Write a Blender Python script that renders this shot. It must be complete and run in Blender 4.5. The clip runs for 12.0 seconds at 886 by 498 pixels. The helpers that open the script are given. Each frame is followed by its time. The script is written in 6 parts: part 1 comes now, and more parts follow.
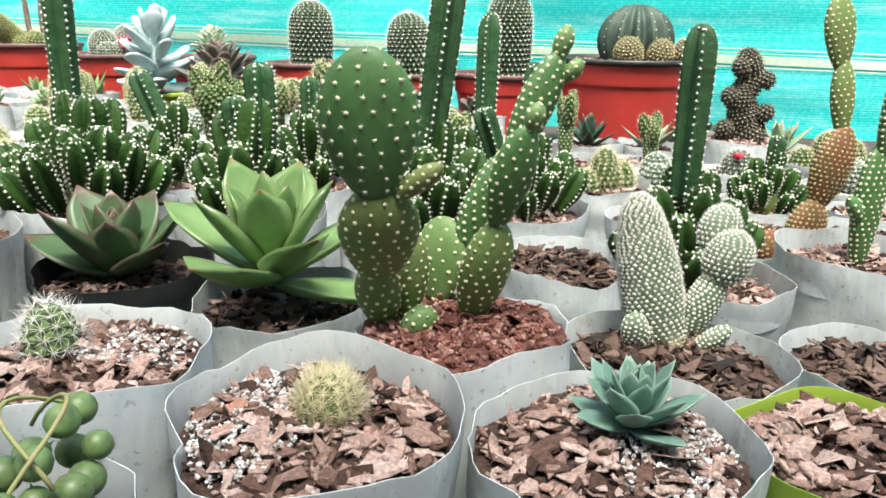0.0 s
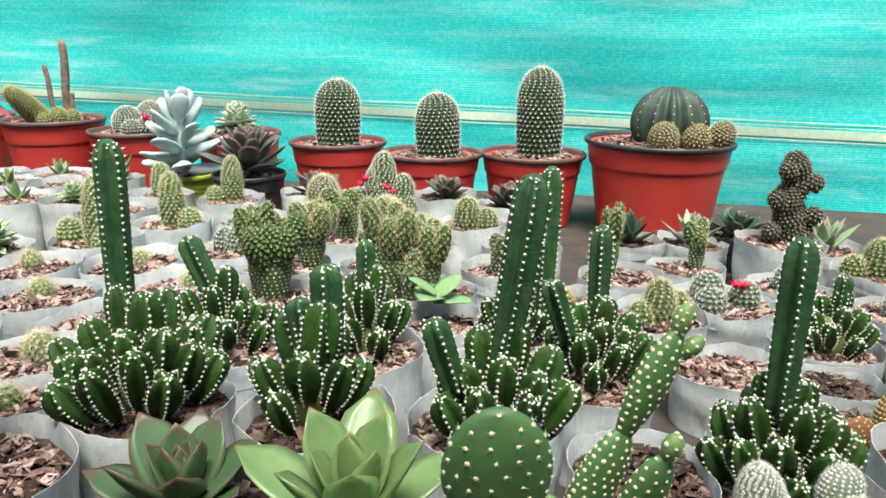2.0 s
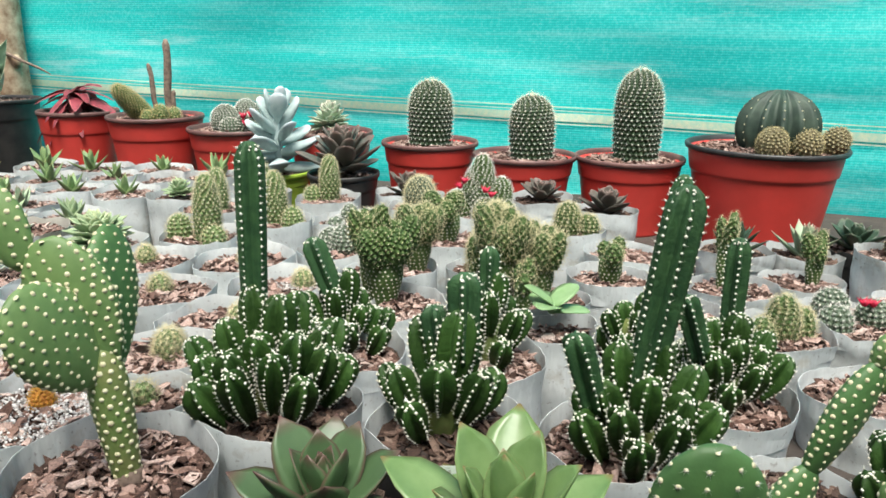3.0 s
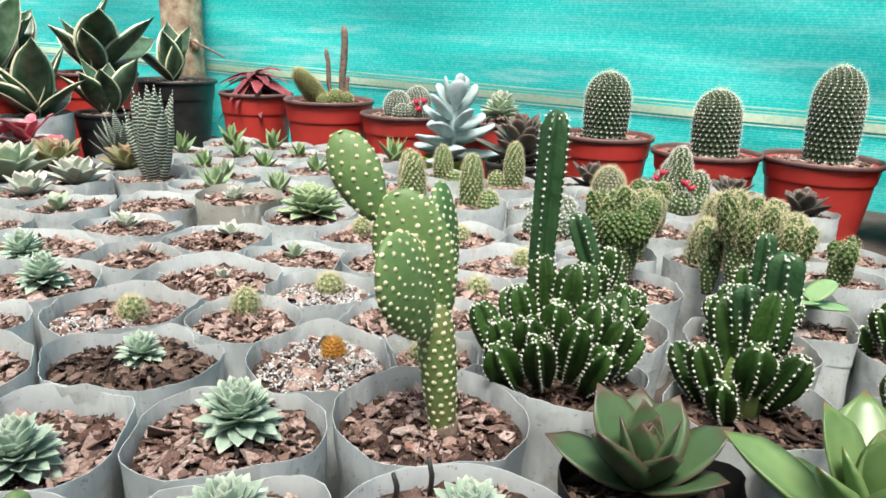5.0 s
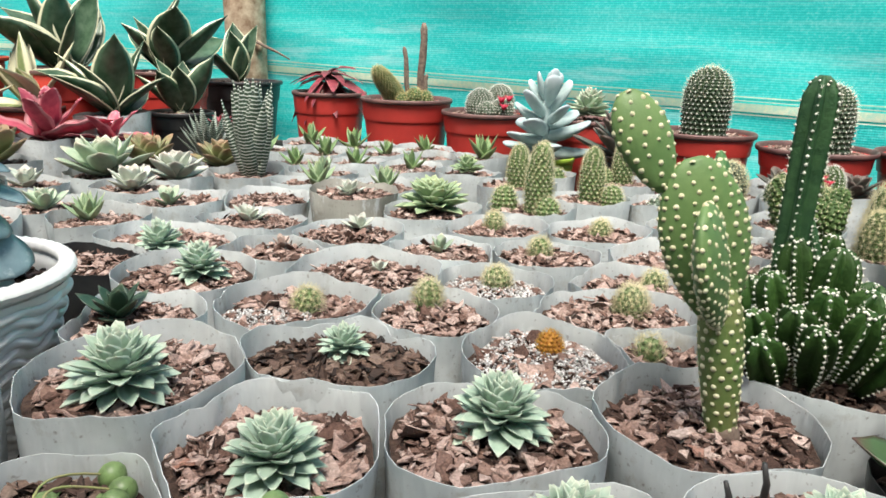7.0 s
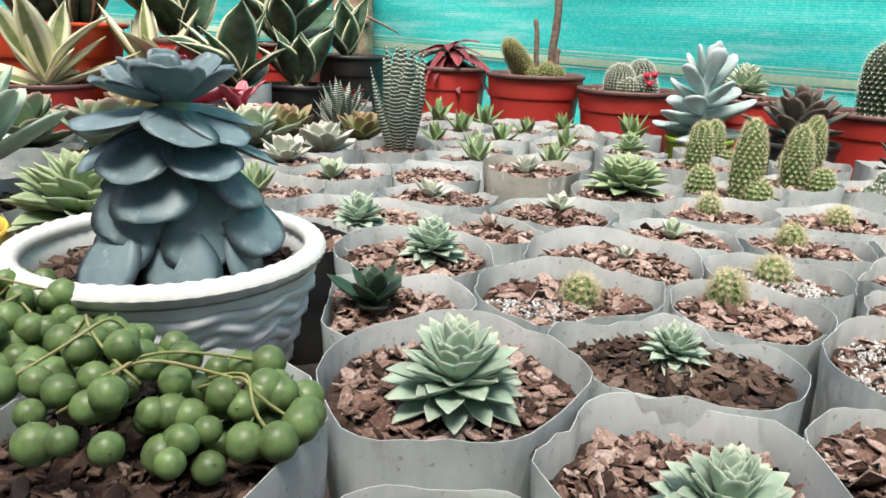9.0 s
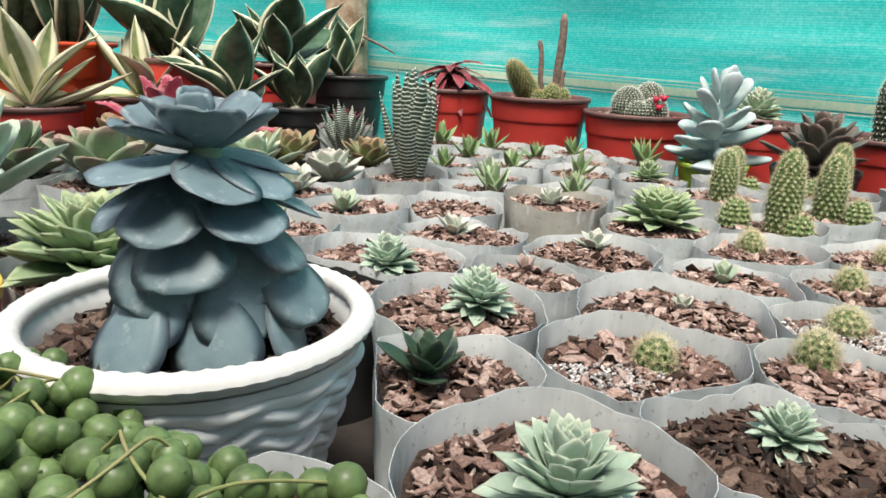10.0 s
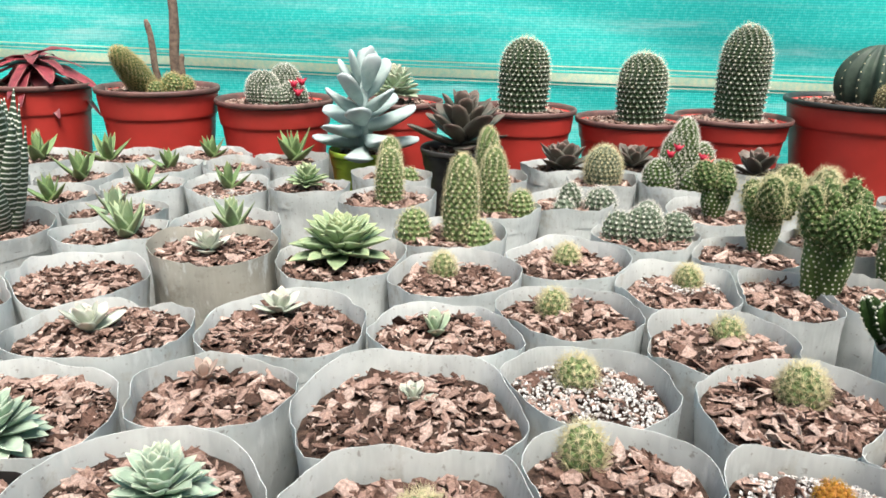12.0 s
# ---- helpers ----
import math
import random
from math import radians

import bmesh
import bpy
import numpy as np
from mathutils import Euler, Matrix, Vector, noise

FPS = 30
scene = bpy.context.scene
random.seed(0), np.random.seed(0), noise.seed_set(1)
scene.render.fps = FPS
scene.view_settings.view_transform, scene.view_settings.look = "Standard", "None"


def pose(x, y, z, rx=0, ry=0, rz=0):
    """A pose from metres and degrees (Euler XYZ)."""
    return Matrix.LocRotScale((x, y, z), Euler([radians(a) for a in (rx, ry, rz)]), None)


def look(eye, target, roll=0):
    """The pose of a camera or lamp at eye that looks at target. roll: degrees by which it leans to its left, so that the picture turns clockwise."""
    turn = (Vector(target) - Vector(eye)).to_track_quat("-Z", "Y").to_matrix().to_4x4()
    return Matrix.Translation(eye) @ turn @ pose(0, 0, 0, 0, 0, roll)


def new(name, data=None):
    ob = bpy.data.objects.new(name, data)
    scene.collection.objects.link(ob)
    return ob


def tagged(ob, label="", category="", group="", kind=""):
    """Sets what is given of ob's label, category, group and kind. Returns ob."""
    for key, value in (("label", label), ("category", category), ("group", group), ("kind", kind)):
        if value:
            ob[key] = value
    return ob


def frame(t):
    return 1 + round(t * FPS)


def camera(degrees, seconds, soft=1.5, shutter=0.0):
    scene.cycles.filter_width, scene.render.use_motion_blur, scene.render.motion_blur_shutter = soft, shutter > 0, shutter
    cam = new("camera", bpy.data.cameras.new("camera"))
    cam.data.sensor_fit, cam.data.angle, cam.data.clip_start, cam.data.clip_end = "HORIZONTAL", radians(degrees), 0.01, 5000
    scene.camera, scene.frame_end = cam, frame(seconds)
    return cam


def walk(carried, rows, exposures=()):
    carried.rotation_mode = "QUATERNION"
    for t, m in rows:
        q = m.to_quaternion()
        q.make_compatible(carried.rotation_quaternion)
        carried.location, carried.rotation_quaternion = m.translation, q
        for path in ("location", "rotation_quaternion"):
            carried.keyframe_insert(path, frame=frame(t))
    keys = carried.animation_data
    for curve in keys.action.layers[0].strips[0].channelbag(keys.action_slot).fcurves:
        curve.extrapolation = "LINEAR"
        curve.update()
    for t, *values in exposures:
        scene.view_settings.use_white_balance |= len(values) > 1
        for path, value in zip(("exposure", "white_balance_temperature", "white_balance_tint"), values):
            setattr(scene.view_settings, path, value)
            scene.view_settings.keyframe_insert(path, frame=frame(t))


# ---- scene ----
cam = camera(63.6, 12.0, soft=1.6)
PATH = [
    (0, (0.012, -0.028, 0.205), (-0.004, 1.877, -0.402), 0.8),
    (0.5, (-0.008, -0.004, 0.226), (-0.017, 1.901, -0.381), 0.6),
    (1, (-0.019, 0.007, 0.246), (-0.017, 1.907, -0.378), 1.0),
    (1.5, (-0.023, 0.013, 0.284), (-0.038, 1.923, -0.31), 0.2),
    (2, (-0.032, 0.028, 0.305), (-0.062, 1.947, -0.26), 0.5),
    (2.5, (-0.042, 0.036, 0.31), (-0.114, 1.948, -0.272), 0.5),
    (3, (-0.076, 0.038, 0.307), (-0.285, 1.944, -0.262), 0.6),
    (3.5, (-0.104, 0.034, 0.304), (-0.382, 1.926, -0.281), 0.8),
    (3.7, (-0.119, 0.029, 0.302), (-0.421, 1.916, -0.288), 0.6),
    (5.3, (-0.209, 0.001, 0.275), (-0.706, 1.852, -0.298), 2.2),
    (5.5, (-0.219, -0.006, 0.267), (-0.724, 1.835, -0.328), 2.1),
    (6, (-0.244, -0.001, 0.266), (-0.753, 1.855, -0.28), 1.2),
    (6.5, (-0.283, 0.002, 0.26), (-0.808, 1.852, -0.289), 1.3),
    (7, (-0.323, 0.015, 0.256), (-0.843, 1.868, -0.29), 1.7),
    (7.2, (-0.335, 0.014, 0.252), (-0.873, 1.857, -0.309), 2.1),
    (8.8, (-0.461, 0.044, 0.228), (-1.084, 1.852, -0.358), 2.5),
    (9, (-0.478, 0.045, 0.226), (-1.124, 1.844, -0.359), 2.3),
    (9.5, (-0.52, 0.053, 0.222), (-1.198, 1.843, -0.356), 2.3),
    (10, (-0.531, 0.078, 0.232), (-1.133, 1.906, -0.31), 2.6),
    (10.5, (-0.542, 0.1, 0.252), (-1.015, 1.962, -0.305), 2.4),
    (11, (-0.542, 0.149, 0.258), (-0.795, 2.039, -0.343), 2.0),
    (11.5, (-0.555, 0.185, 0.263), (-0.412, 2.084, -0.351), 1.9),
    (12, (-0.569, 0.2, 0.275), (-0.206, 2.061, -0.361), 1.1),
]
walk(cam, [(t, look(eye, target, roll)) for t, eye, target, roll in PATH],
     [(0, 0.6, 6420, 7), (0.5, 0.38, 6420, 8), (1.0, 0.40, 6420, 8), (1.5, 0.36, 6420, 8), (2.0, 0.22, 6420, 8), (2.5, 0.12, 6400, 7), (3.0, 0.08, 6390, 7), (3.5, -0.02, 6380, 6), (5.5, 0.15, 6440, 8), (7, 0.05, 6480, 8), (9.0, -0.04, 6600, 9),
      (9.5, -0.12, 6600, 9), (10.5, -0.08, 6600, 9), (12, 0.1, 6600, 9)])

# ---- light ----
SUN_EL, SUN_ROT = 68.0, 190.0
world = bpy.data.worlds.new("sky")
scene.world = world
world.use_nodes = True
wn = world.node_tree
wn.nodes.clear()
sky = wn.nodes.new("ShaderNodeTexSky")
sky.sky_type, sky.sun_disc = "NISHITA", False
sky.sun_elevation, sky.sun_rotation = radians(SUN_EL), radians(SUN_ROT)
sky.air_density, sky.dust_density = 1.0, 6.0
bgd = wn.nodes.new("ShaderNodeBackground")
bgd.inputs["Strength"].default_value = 0.215
wout = wn.nodes.new("ShaderNodeOutputWorld")
wn.links.new(sky.outputs[0], bgd.inputs[0])
wn.links.new(bgd.outputs[0], wout.inputs[0])
sun = new("sun", bpy.data.lights.new("sun", "SUN"))
sun.data.energy, sun.data.angle, sun.data.color = 5.8, radians(22), (1.0, 0.96, 0.90)
sun.matrix_world = look((0.2, -0.9, 4.0), (-0.2, 0.8, 0.0))


# ---- materials ----
def node(nt, kind, **values):
    n = nt.nodes.new(kind)
    for key, value in values.items():
        n.inputs[key].default_value = value
    return n


def rgba(c):
    return (c[0], c[1], c[2], 1.0)


def mixed(nt, fac, a, b):
    m = nt.nodes.new("ShaderNodeMix")
    m.data_type = "RGBA"
    for slot, val in ((0, fac), (6, a), (7, b)):
        if isinstance(val, tuple):
            m.inputs[slot].default_value = rgba(val)
        elif isinstance(val, (int, float)):
            m.inputs[slot].default_value = val
        else:
            nt.links.new(val, m.inputs[slot])
    return m.outputs[2]


def ranged(nt, value, lo, hi, a=0.0, b=1.0):
    r = node(nt, "ShaderNodeMapRange")
    r.inputs[1].default_value, r.inputs[2].default_value = lo, hi
    r.inputs[3].default_value, r.inputs[4].default_value = a, b
    nt.links.new(value, r.inputs[0])
    return r.outputs[0]


def calc(nt, op, a, b=0.0):
    m = nt.nodes.new("ShaderNodeMath")
    m.operation = op
    for slot, val in ((0, a), (1, b)):
        if isinstance(val, (int, float)):
            m.inputs[slot].default_value = val
        else:
            nt.links.new(val, m.inputs[slot])
    return m.outputs[0]


def attr(nt, name):
    a = nt.nodes.new("ShaderNodeAttribute")
    a.attribute_name = name
    return a.outputs["Fac"]


def noisy(nt, scale, detail=4.0, rough=0.6):
    co = nt.nodes.new("ShaderNodeTexCoord")
    n = node(nt, "ShaderNodeTexNoise", Scale=scale, Detail=detail, Roughness=rough)
    nt.links.new(co.outputs["Object"], n.inputs["Vector"])
    return n.outputs[0]


def material(name, base, other=None, scale=60.0, rough=0.5, bump=0.0, bscale=300.0, spec=0.5,
             island=None, tip=None, tip_from=0.75, edge=None, edge_from=0.8, edge_soft=0.12, spread=0.0, thin=0.0, fuzz=0.0, dirt=None):
    """A mottled surface; tip and edge colours follow the leaf's own length and width."""
    m = bpy.data.materials.new(name)
    m.use_nodes = True
    nt = m.node_tree
    bsdf = nt.nodes["Principled BSDF"]
    bsdf.inputs["Roughness"].default_value = rough
    bsdf.inputs["Specular IOR Level"].default_value = spec
    if fuzz:
        bsdf.inputs["Sheen Weight"].default_value = fuzz
    col = mixed(nt, ranged(nt, noisy(nt, scale), 0.35, 0.65), base, other or tuple(c * 0.75 for c in base))
    if dirt:
        col = mixed(nt, calc(nt, "MULTIPLY", ranged(nt, noisy(nt, 75, 6.0, 0.7), 0.54, 0.7), 0.75), col, dirt)
    if island:
        g = nt.nodes.new("ShaderNodeNewGeometry")
        ramp = nt.nodes.new("ShaderNodeValToRGB")
        ramp.color_ramp.elements[0].color, ramp.color_ramp.elements[1].color = rgba(island[0]), rgba(island[-1])
        for i, c in enumerate(island[1:-1]):
            ramp.color_ramp.elements.new((i + 1) / (len(island) - 1)).color = rgba(c)
        nt.links.new(g.outputs["Random Per Island"], ramp.inputs[0])
        fine = ranged(nt, noisy(nt, scale * 3), 0.3, 0.7, 0.5, 1.25)
        mul = nt.nodes.new("ShaderNodeVectorMath")
        mul.operation = "SCALE"
        nt.links.new(ramp.outputs[0], mul.inputs[0])
        nt.links.new(fine, mul.inputs["Scale"])
        col = mul.outputs[0]
    if tip:
        col = mixed(nt, ranged(nt, attr(nt, "along"), tip_from, 1.0), col, tip)
    if edge:
        away = calc(nt, "ABSOLUTE", calc(nt, "SUBTRACT", attr(nt, "across"), 0.5))
        col = mixed(nt, ranged(nt, calc(nt, "MULTIPLY", away, 2.0), edge_from, edge_from + edge_soft), col, edge)
    if spread:
        oi = nt.nodes.new("ShaderNodeObjectInfo")
        hsv = nt.nodes.new("ShaderNodeHueSaturation")
        nt.links.new(ranged(nt, oi.outputs["Random"], 0, 1, 1 - spread, 1 + spread), hsv.inputs["Value"])
        nt.links.new(col, hsv.inputs["Color"])
        col = hsv.outputs[0]
    nt.links.new(col, bsdf.inputs["Base Color"])
    if bump:
        bp = node(nt, "ShaderNodeBump", Strength=bump, Distance=0.002)
        nt.links.new(noisy(nt, bscale), bp.inputs["Height"])
        nt.links.new(bp.outputs[0], bsdf.inputs["Normal"])
    if thin:
        tr = nt.nodes.new("ShaderNodeBsdfTranslucent")
        nt.links.new(col, tr.inputs[0])
        mx = nt.nodes.new("ShaderNodeMixShader")
        mx.inputs[0].default_value = thin
        nt.links.new(bsdf.outputs[0], mx.inputs[1])
        nt.links.new(tr.outputs[0], mx.inputs[2])
        nt.links.new(mx.outputs[0], nt.nodes["Material Output"].inputs[0])
    return m


def film_material(name, light, dark, stain, thin, rough=0.34):
    """Milky polythene: cloudy tone, wrinkles running down it, pale scuffs and a little soil smeared on."""
    m = material(name, light, dark, scale=14, rough=rough, thin=thin, spread=0.14)
    nt = m.node_tree
    bsdf = nt.nodes["Principled BSDF"]
    co = nt.nodes.new("ShaderNodeTexCoord")

    def streaks(scale, stretch, detail):
        mp = nt.nodes.new("ShaderNodeMapping")
        mp.inputs["Scale"].default_value = (1.0, 1.0, stretch)
        nt.links.new(co.outputs["Object"], mp.inputs[0])
        n = node(nt, "ShaderNodeTexNoise", Scale=scale, Detail=detail, Roughness=0.65)
        nt.links.new(mp.outputs[0], n.inputs["Vector"])
        return n.outputs[0]

    col = bsdf.inputs["Base Color"].links[0].from_socket
    col = mixed(nt, calc(nt, "MULTIPLY", ranged(nt, streaks(42, 0.9, 6.0), 0.55, 0.68), 0.75), col, stain)
    col = mixed(nt, calc(nt, "MULTIPLY", ranged(nt, streaks(90, 0.35, 5.0), 0.57, 0.66), 0.7), col, (0.74, 0.77, 0.77))
    col = mixed(nt, calc(nt, "MULTIPLY", ranged(nt, streaks(260, 1.0, 3.0), 0.62, 0.70), 0.5), col, (0.16, 0.13, 0.11))
    nt.links.new(col, bsdf.inputs["Base Color"])
    tr = nt.nodes["Translucent BSDF"]
    nt.links.new(col, tr.inputs[0])
    bp = node(nt, "ShaderNodeBump", Strength=0.75, Distance=0.003)
    nt.links.new(streaks(60, 0.28, 3.0), bp.inputs["Height"])
    nt.links.new(bp.outputs[0], bsdf.inputs["Normal"])
    return m


FILM = film_material("milky_plastic_film", (0.76, 0.795, 0.79), (0.48, 0.515, 0.515), (0.47, 0.45, 0.39), 0.20)
DUSTY = film_material("dusty_plastic_film", (0.46, 0.45, 0.40), (0.30, 0.28, 0.235), (0.27, 0.235, 0.19), 0.12, 0.6)
BLACKFILM = material("black_plastic_film", (0.012, 0.013, 0.014), (0.03, 0.03, 0.03), scale=30, rough=0.45, bump=0.4, bscale=60)
SOIL = material("dark_potting_soil", (0.085, 0.054, 0.041), (0.025, 0.016, 0.013), scale=260, rough=0.95, bump=1.0, bscale=500, spec=0.2)
REDSOIL = material("red_brown_soil", (0.17, 0.075, 0.058), (0.075, 0.032, 0.026), scale=300, rough=0.95, bump=1.0, bscale=600, spec=0.2)
BARK = material("bark_chip", (0.3, 0.2, 0.15), scale=220, rough=0.85, spec=0.2, bump=0.8, bscale=500,
                island=[(0.035, 0.021, 0.016), (0.13, 0.075, 0.058), (0.25, 0.16, 0.13), (0.35, 0.24, 0.20), (0.44, 0.32, 0.275), (0.52, 0.41, 0.36)])
DARKBARK = material("damp_bark_chip", (0.1, 0.07, 0.05), scale=220, rough=0.75, spec=0.3,
                    island=[(0.015, 0.011, 0.009), (0.045, 0.027, 0.02), (0.09, 0.054, 0.04), (0.14, 0.09, 0.067), (0.21, 0.15, 0.118)])
REDCRUMB = material("red_soil_crumb", (0.2, 0.07, 0.05), scale=300, rough=0.95, spec=0.15,
                    island=[(0.06, 0.024, 0.018), (0.16, 0.066, 0.05), (0.25, 0.12, 0.095), (0.38, 0.23, 0.20)])
def piece_material(name, colours, rough=0.85):
    """Bark whose tone differs from piece to piece."""
    m = material(name, (0.3, 0.2, 0.15), scale=260, rough=rough, spec=0.2, bump=0.9, bscale=420)
    nt = m.node_tree
    oi = nt.nodes.new("ShaderNodeObjectInfo")
    ramp = nt.nodes.new("ShaderNodeValToRGB")
    ramp.color_ramp.elements[0].color, ramp.color_ramp.elements[1].color = rgba(colours[0]), rgba(colours[-1])
    for i, c in enumerate(colours[1:-1]):
        ramp.color_ramp.elements.new((i + 1) / (len(colours) - 1)).color = rgba(c)
    nt.links.new(oi.outputs["Random"], ramp.inputs[0])
    mul = nt.nodes.new("ShaderNodeVectorMath")
    mul.operation = "SCALE"
    nt.links.new(ramp.outputs[0], mul.inputs[0])
    nt.links.new(ranged(nt, noisy(nt, 420, 5.0, 0.7), 0.3, 0.7, 0.55, 1.25), mul.inputs["Scale"])
    nt.links.new(mul.outputs[0], nt.nodes["Principled BSDF"].inputs["Base Color"])
    return m


BARKPIECE = piece_material("bark_piece", [(0.09, 0.05, 0.038), (0.22, 0.135, 0.105), (0.33, 0.225, 0.185), (0.43, 0.315, 0.27), (0.36, 0.19, 0.14)])
DARKPIECE = piece_material("damp_bark_piece", [(0.03, 0.018, 0.014), (0.08, 0.048, 0.037), (0.15, 0.10, 0.078), (0.24, 0.175, 0.14)])
PERLITE = material("white_perlite", (0.75, 0.73, 0.7), scale=300, rough=0.85,
                   island=[(0.22, 0.2, 0.18), (0.45, 0.43, 0.41), (0.62, 0.6, 0.58), (0.74, 0.73, 0.71)])
TERRA = material("red_plastic_pot", (0.56, 0.050, 0.040), (0.45, 0.042, 0.033), scale=14, rough=0.42, bump=0.1, bscale=80)
POTRIM = material("brown_black_pot_rim", (0.085, 0.045, 0.042), (0.16, 0.08, 0.07), scale=40, rough=0.5)
ORANGEPOT = material("orange_red_planter", (0.66, 0.075, 0.022), (0.55, 0.06, 0.02), scale=8, rough=0.4)
BLACKPOT = material("black_plastic_pot", (0.018, 0.018, 0.019), (0.04, 0.038, 0.036), scale=30, rough=0.45)
LIME = material("lime_green_plastic", (0.40, 0.56, 0.07), (0.33, 0.48, 0.06), scale=20, rough=0.35, thin=0.2)
YELLOWRIM = material("yellow_plastic_rim", (0.85, 0.6, 0.1), (0.75, 0.5, 0.08), scale=20, rough=0.4)
WHITEPOT = material("white_moulded_plastic", (0.80, 0.80, 0.78), (0.66, 0.66, 0.63), scale=18, rough=0.42)
GROUND = material("packed_dark_earth", (0.06, 0.048, 0.04), (0.03, 0.024, 0.02), scale=12, rough=0.95, bump=0.8, bscale=60)
# Only for the added wall; its tone sets the bounce onto the bags.
PLASTER = material("grey_plaster", (0.58, 0.56, 0.52), (0.47, 0.45, 0.41), scale=3, rough=0.9, bump=0.3, bscale=40)
WOOD = material("weathered_post_wood", (0.55, 0.44, 0.31), (0.24, 0.15, 0.09), scale=40, rough=0.85, bump=0.7, bscale=70)
TWIG = material("dry_twig", (0.23, 0.17, 0.13), (0.10, 0.07, 0.055), scale=120, rough=0.9, bump=0.5)

CEREUS = material("dark_green_cactus_skin", (0.016, 0.045, 0.008), (0.034, 0.078, 0.016), scale=110, rough=0.55, bump=0.35, spec=0.22, spread=0.25)
COLUMN = material("blue_green_cactus_skin", (0.019, 0.058, 0.022), (0.038, 0.095, 0.034), scale=110, rough=0.6, bump=0.4, spec=0.3, spread=0.1)
WOOL = material("white_areole_wool", (0.78, 0.77, 0.68), (0.62, 0.60, 0.50), scale=300, rough=0.95, spec=0.1)
CREAM = material("cream_areole_wool", (0.68, 0.65, 0.45), (0.55, 0.50, 0.31), scale=300, rough=0.95, spec=0.1)
PEAR = material("green_prickly_pear_skin", (0.07, 0.16, 0.045), (0.05, 0.12, 0.034), scale=70, rough=0.55, bump=0.1, spread=0.1)
PEAROLD = material("olive_prickly_pear_skin", (0.115, 0.19, 0.048), (0.145, 0.17, 0.052), scale=60, rough=0.6, bump=0.2)
PALEPEAR = material("pale_green_prickly_pear_skin", (0.145, 0.235, 0.075), (0.10, 0.185, 0.055), scale=70, rough=0.55, bump=0.1)
BROWNPEAR = material("rusty_prickly_pear_skin", (0.19, 0.06, 0.026), (0.13, 0.08, 0.03), scale=60, rough=0.7, bump=0.3)
BUNNY = material("grey_green_bunny_ear_skin", (0.17, 0.22, 0.14), (0.12, 0.17, 0.10), scale=90, rough=0.7)
MAMMIL = material("deep_green_pincushion_skin", (0.018, 0.042, 0.018), (0.035, 0.07, 0.026), scale=150, rough=0.6, bump=0.4, bscale=400)
MAMYEL = material("yellow_green_pincushion_skin", (0.155, 0.225, 0.08), (0.095, 0.155, 0.05), scale=150, rough=0.7, bump=0.4, bscale=400)
GREYCAC = material("grey_green_cactus_skin", (0.11, 0.15, 0.1), (0.07, 0.1, 0.06), scale=120, rough=0.7, bump=0.4)
OLIVECAC = material("olive_crested_cactus_skin", (0.036, 0.08, 0.016), (0.07, 0.12, 0.026), scale=120, rough=0.7, bump=0.5)
BROWNCAC = material("brown_monkey_cactus_skin", (0.08, 0.07, 0.05), (0.04, 0.045, 0.035), scale=120, rough=0.8, bump=0.6)
BALLCAC = material("blue_green_ball_cactus_skin", (0.014, 0.032, 0.024), (0.045, 0.075, 0.052), scale=45, rough=0.65, bump=0.2)
SPINEW = material("white_spine", (0.9, 0.88, 0.83), (0.8, 0.78, 0.72), rough=0.6, thin=0.25)
SPINEY = material("pale_yellow_spine", (0.78, 0.72, 0.48), (0.64, 0.58, 0.34), rough=0.6, thin=0.25)
SPINEG = material("golden_spine", (0.66, 0.56, 0.26), rough=0.6, thin=0.3)
TANCAC = material("tan_offset_cactus_skin", (0.19, 0.165, 0.085), (0.12, 0.11, 0.058), scale=150, rough=0.7)
ORANGECAC = material("orange_cactus_skin", (0.45, 0.2, 0.03), (0.35, 0.14, 0.02), scale=150, rough=0.7)
SPINEO = material("orange_spine", (0.72, 0.40, 0.05), rough=0.6, thin=0.3)
SPINEB = material("brown_spine", (0.2, 0.12, 0.06), rough=0.6)
FLOWER = material("red_cactus_flower", (0.55, 0.008, 0.045), (0.45, 0.01, 0.05), scale=150, rough=0.5, thin=0.2)

SEMP = material("sea_green_succulent_leaf", (0.34, 0.45, 0.345), (0.44, 0.56, 0.45), scale=110, rough=0.5, tip=(0.52, 0.55, 0.42), tip_from=0.84, edge=(0.52, 0.61, 0.50), edge_from=0.82, thin=0.12, spread=0.12)
TEAL = material("blue_green_thick_leaf", (0.115, 0.215, 0.17), (0.17, 0.285, 0.225), scale=60, rough=0.5, tip=(0.3, 0.36, 0.28), tip_from=0.88, edge=(0.26, 0.37, 0.3), edge_from=0.85, thin=0.08, spread=0.1)
SEMPBIG = material("fresh_green_succulent_leaf", (0.24, 0.335, 0.18), (0.31, 0.41, 0.25), scale=110, rough=0.5, tip=(0.42, 0.46, 0.25), tip_from=0.8, edge=(0.4, 0.5, 0.3), edge_from=0.75, thin=0.12, spread=0.1)
DARKSEMP = material("dark_green_thick_leaf", (0.024, 0.05, 0.03), (0.042, 0.078, 0.045), scale=90, rough=0.45, tip=(0.12, 0.14, 0.09), tip_from=0.85, spread=0.15)
ALOE = material("green_toothed_leaf", (0.16, 0.26, 0.11), (0.23, 0.33, 0.15), scale=120, rough=0.45, tip=(0.25, 0.25, 0.09), tip_from=0.8, edge=(0.25, 0.34, 0.14), edge_from=0.85, thin=0.12, spread=0.15)
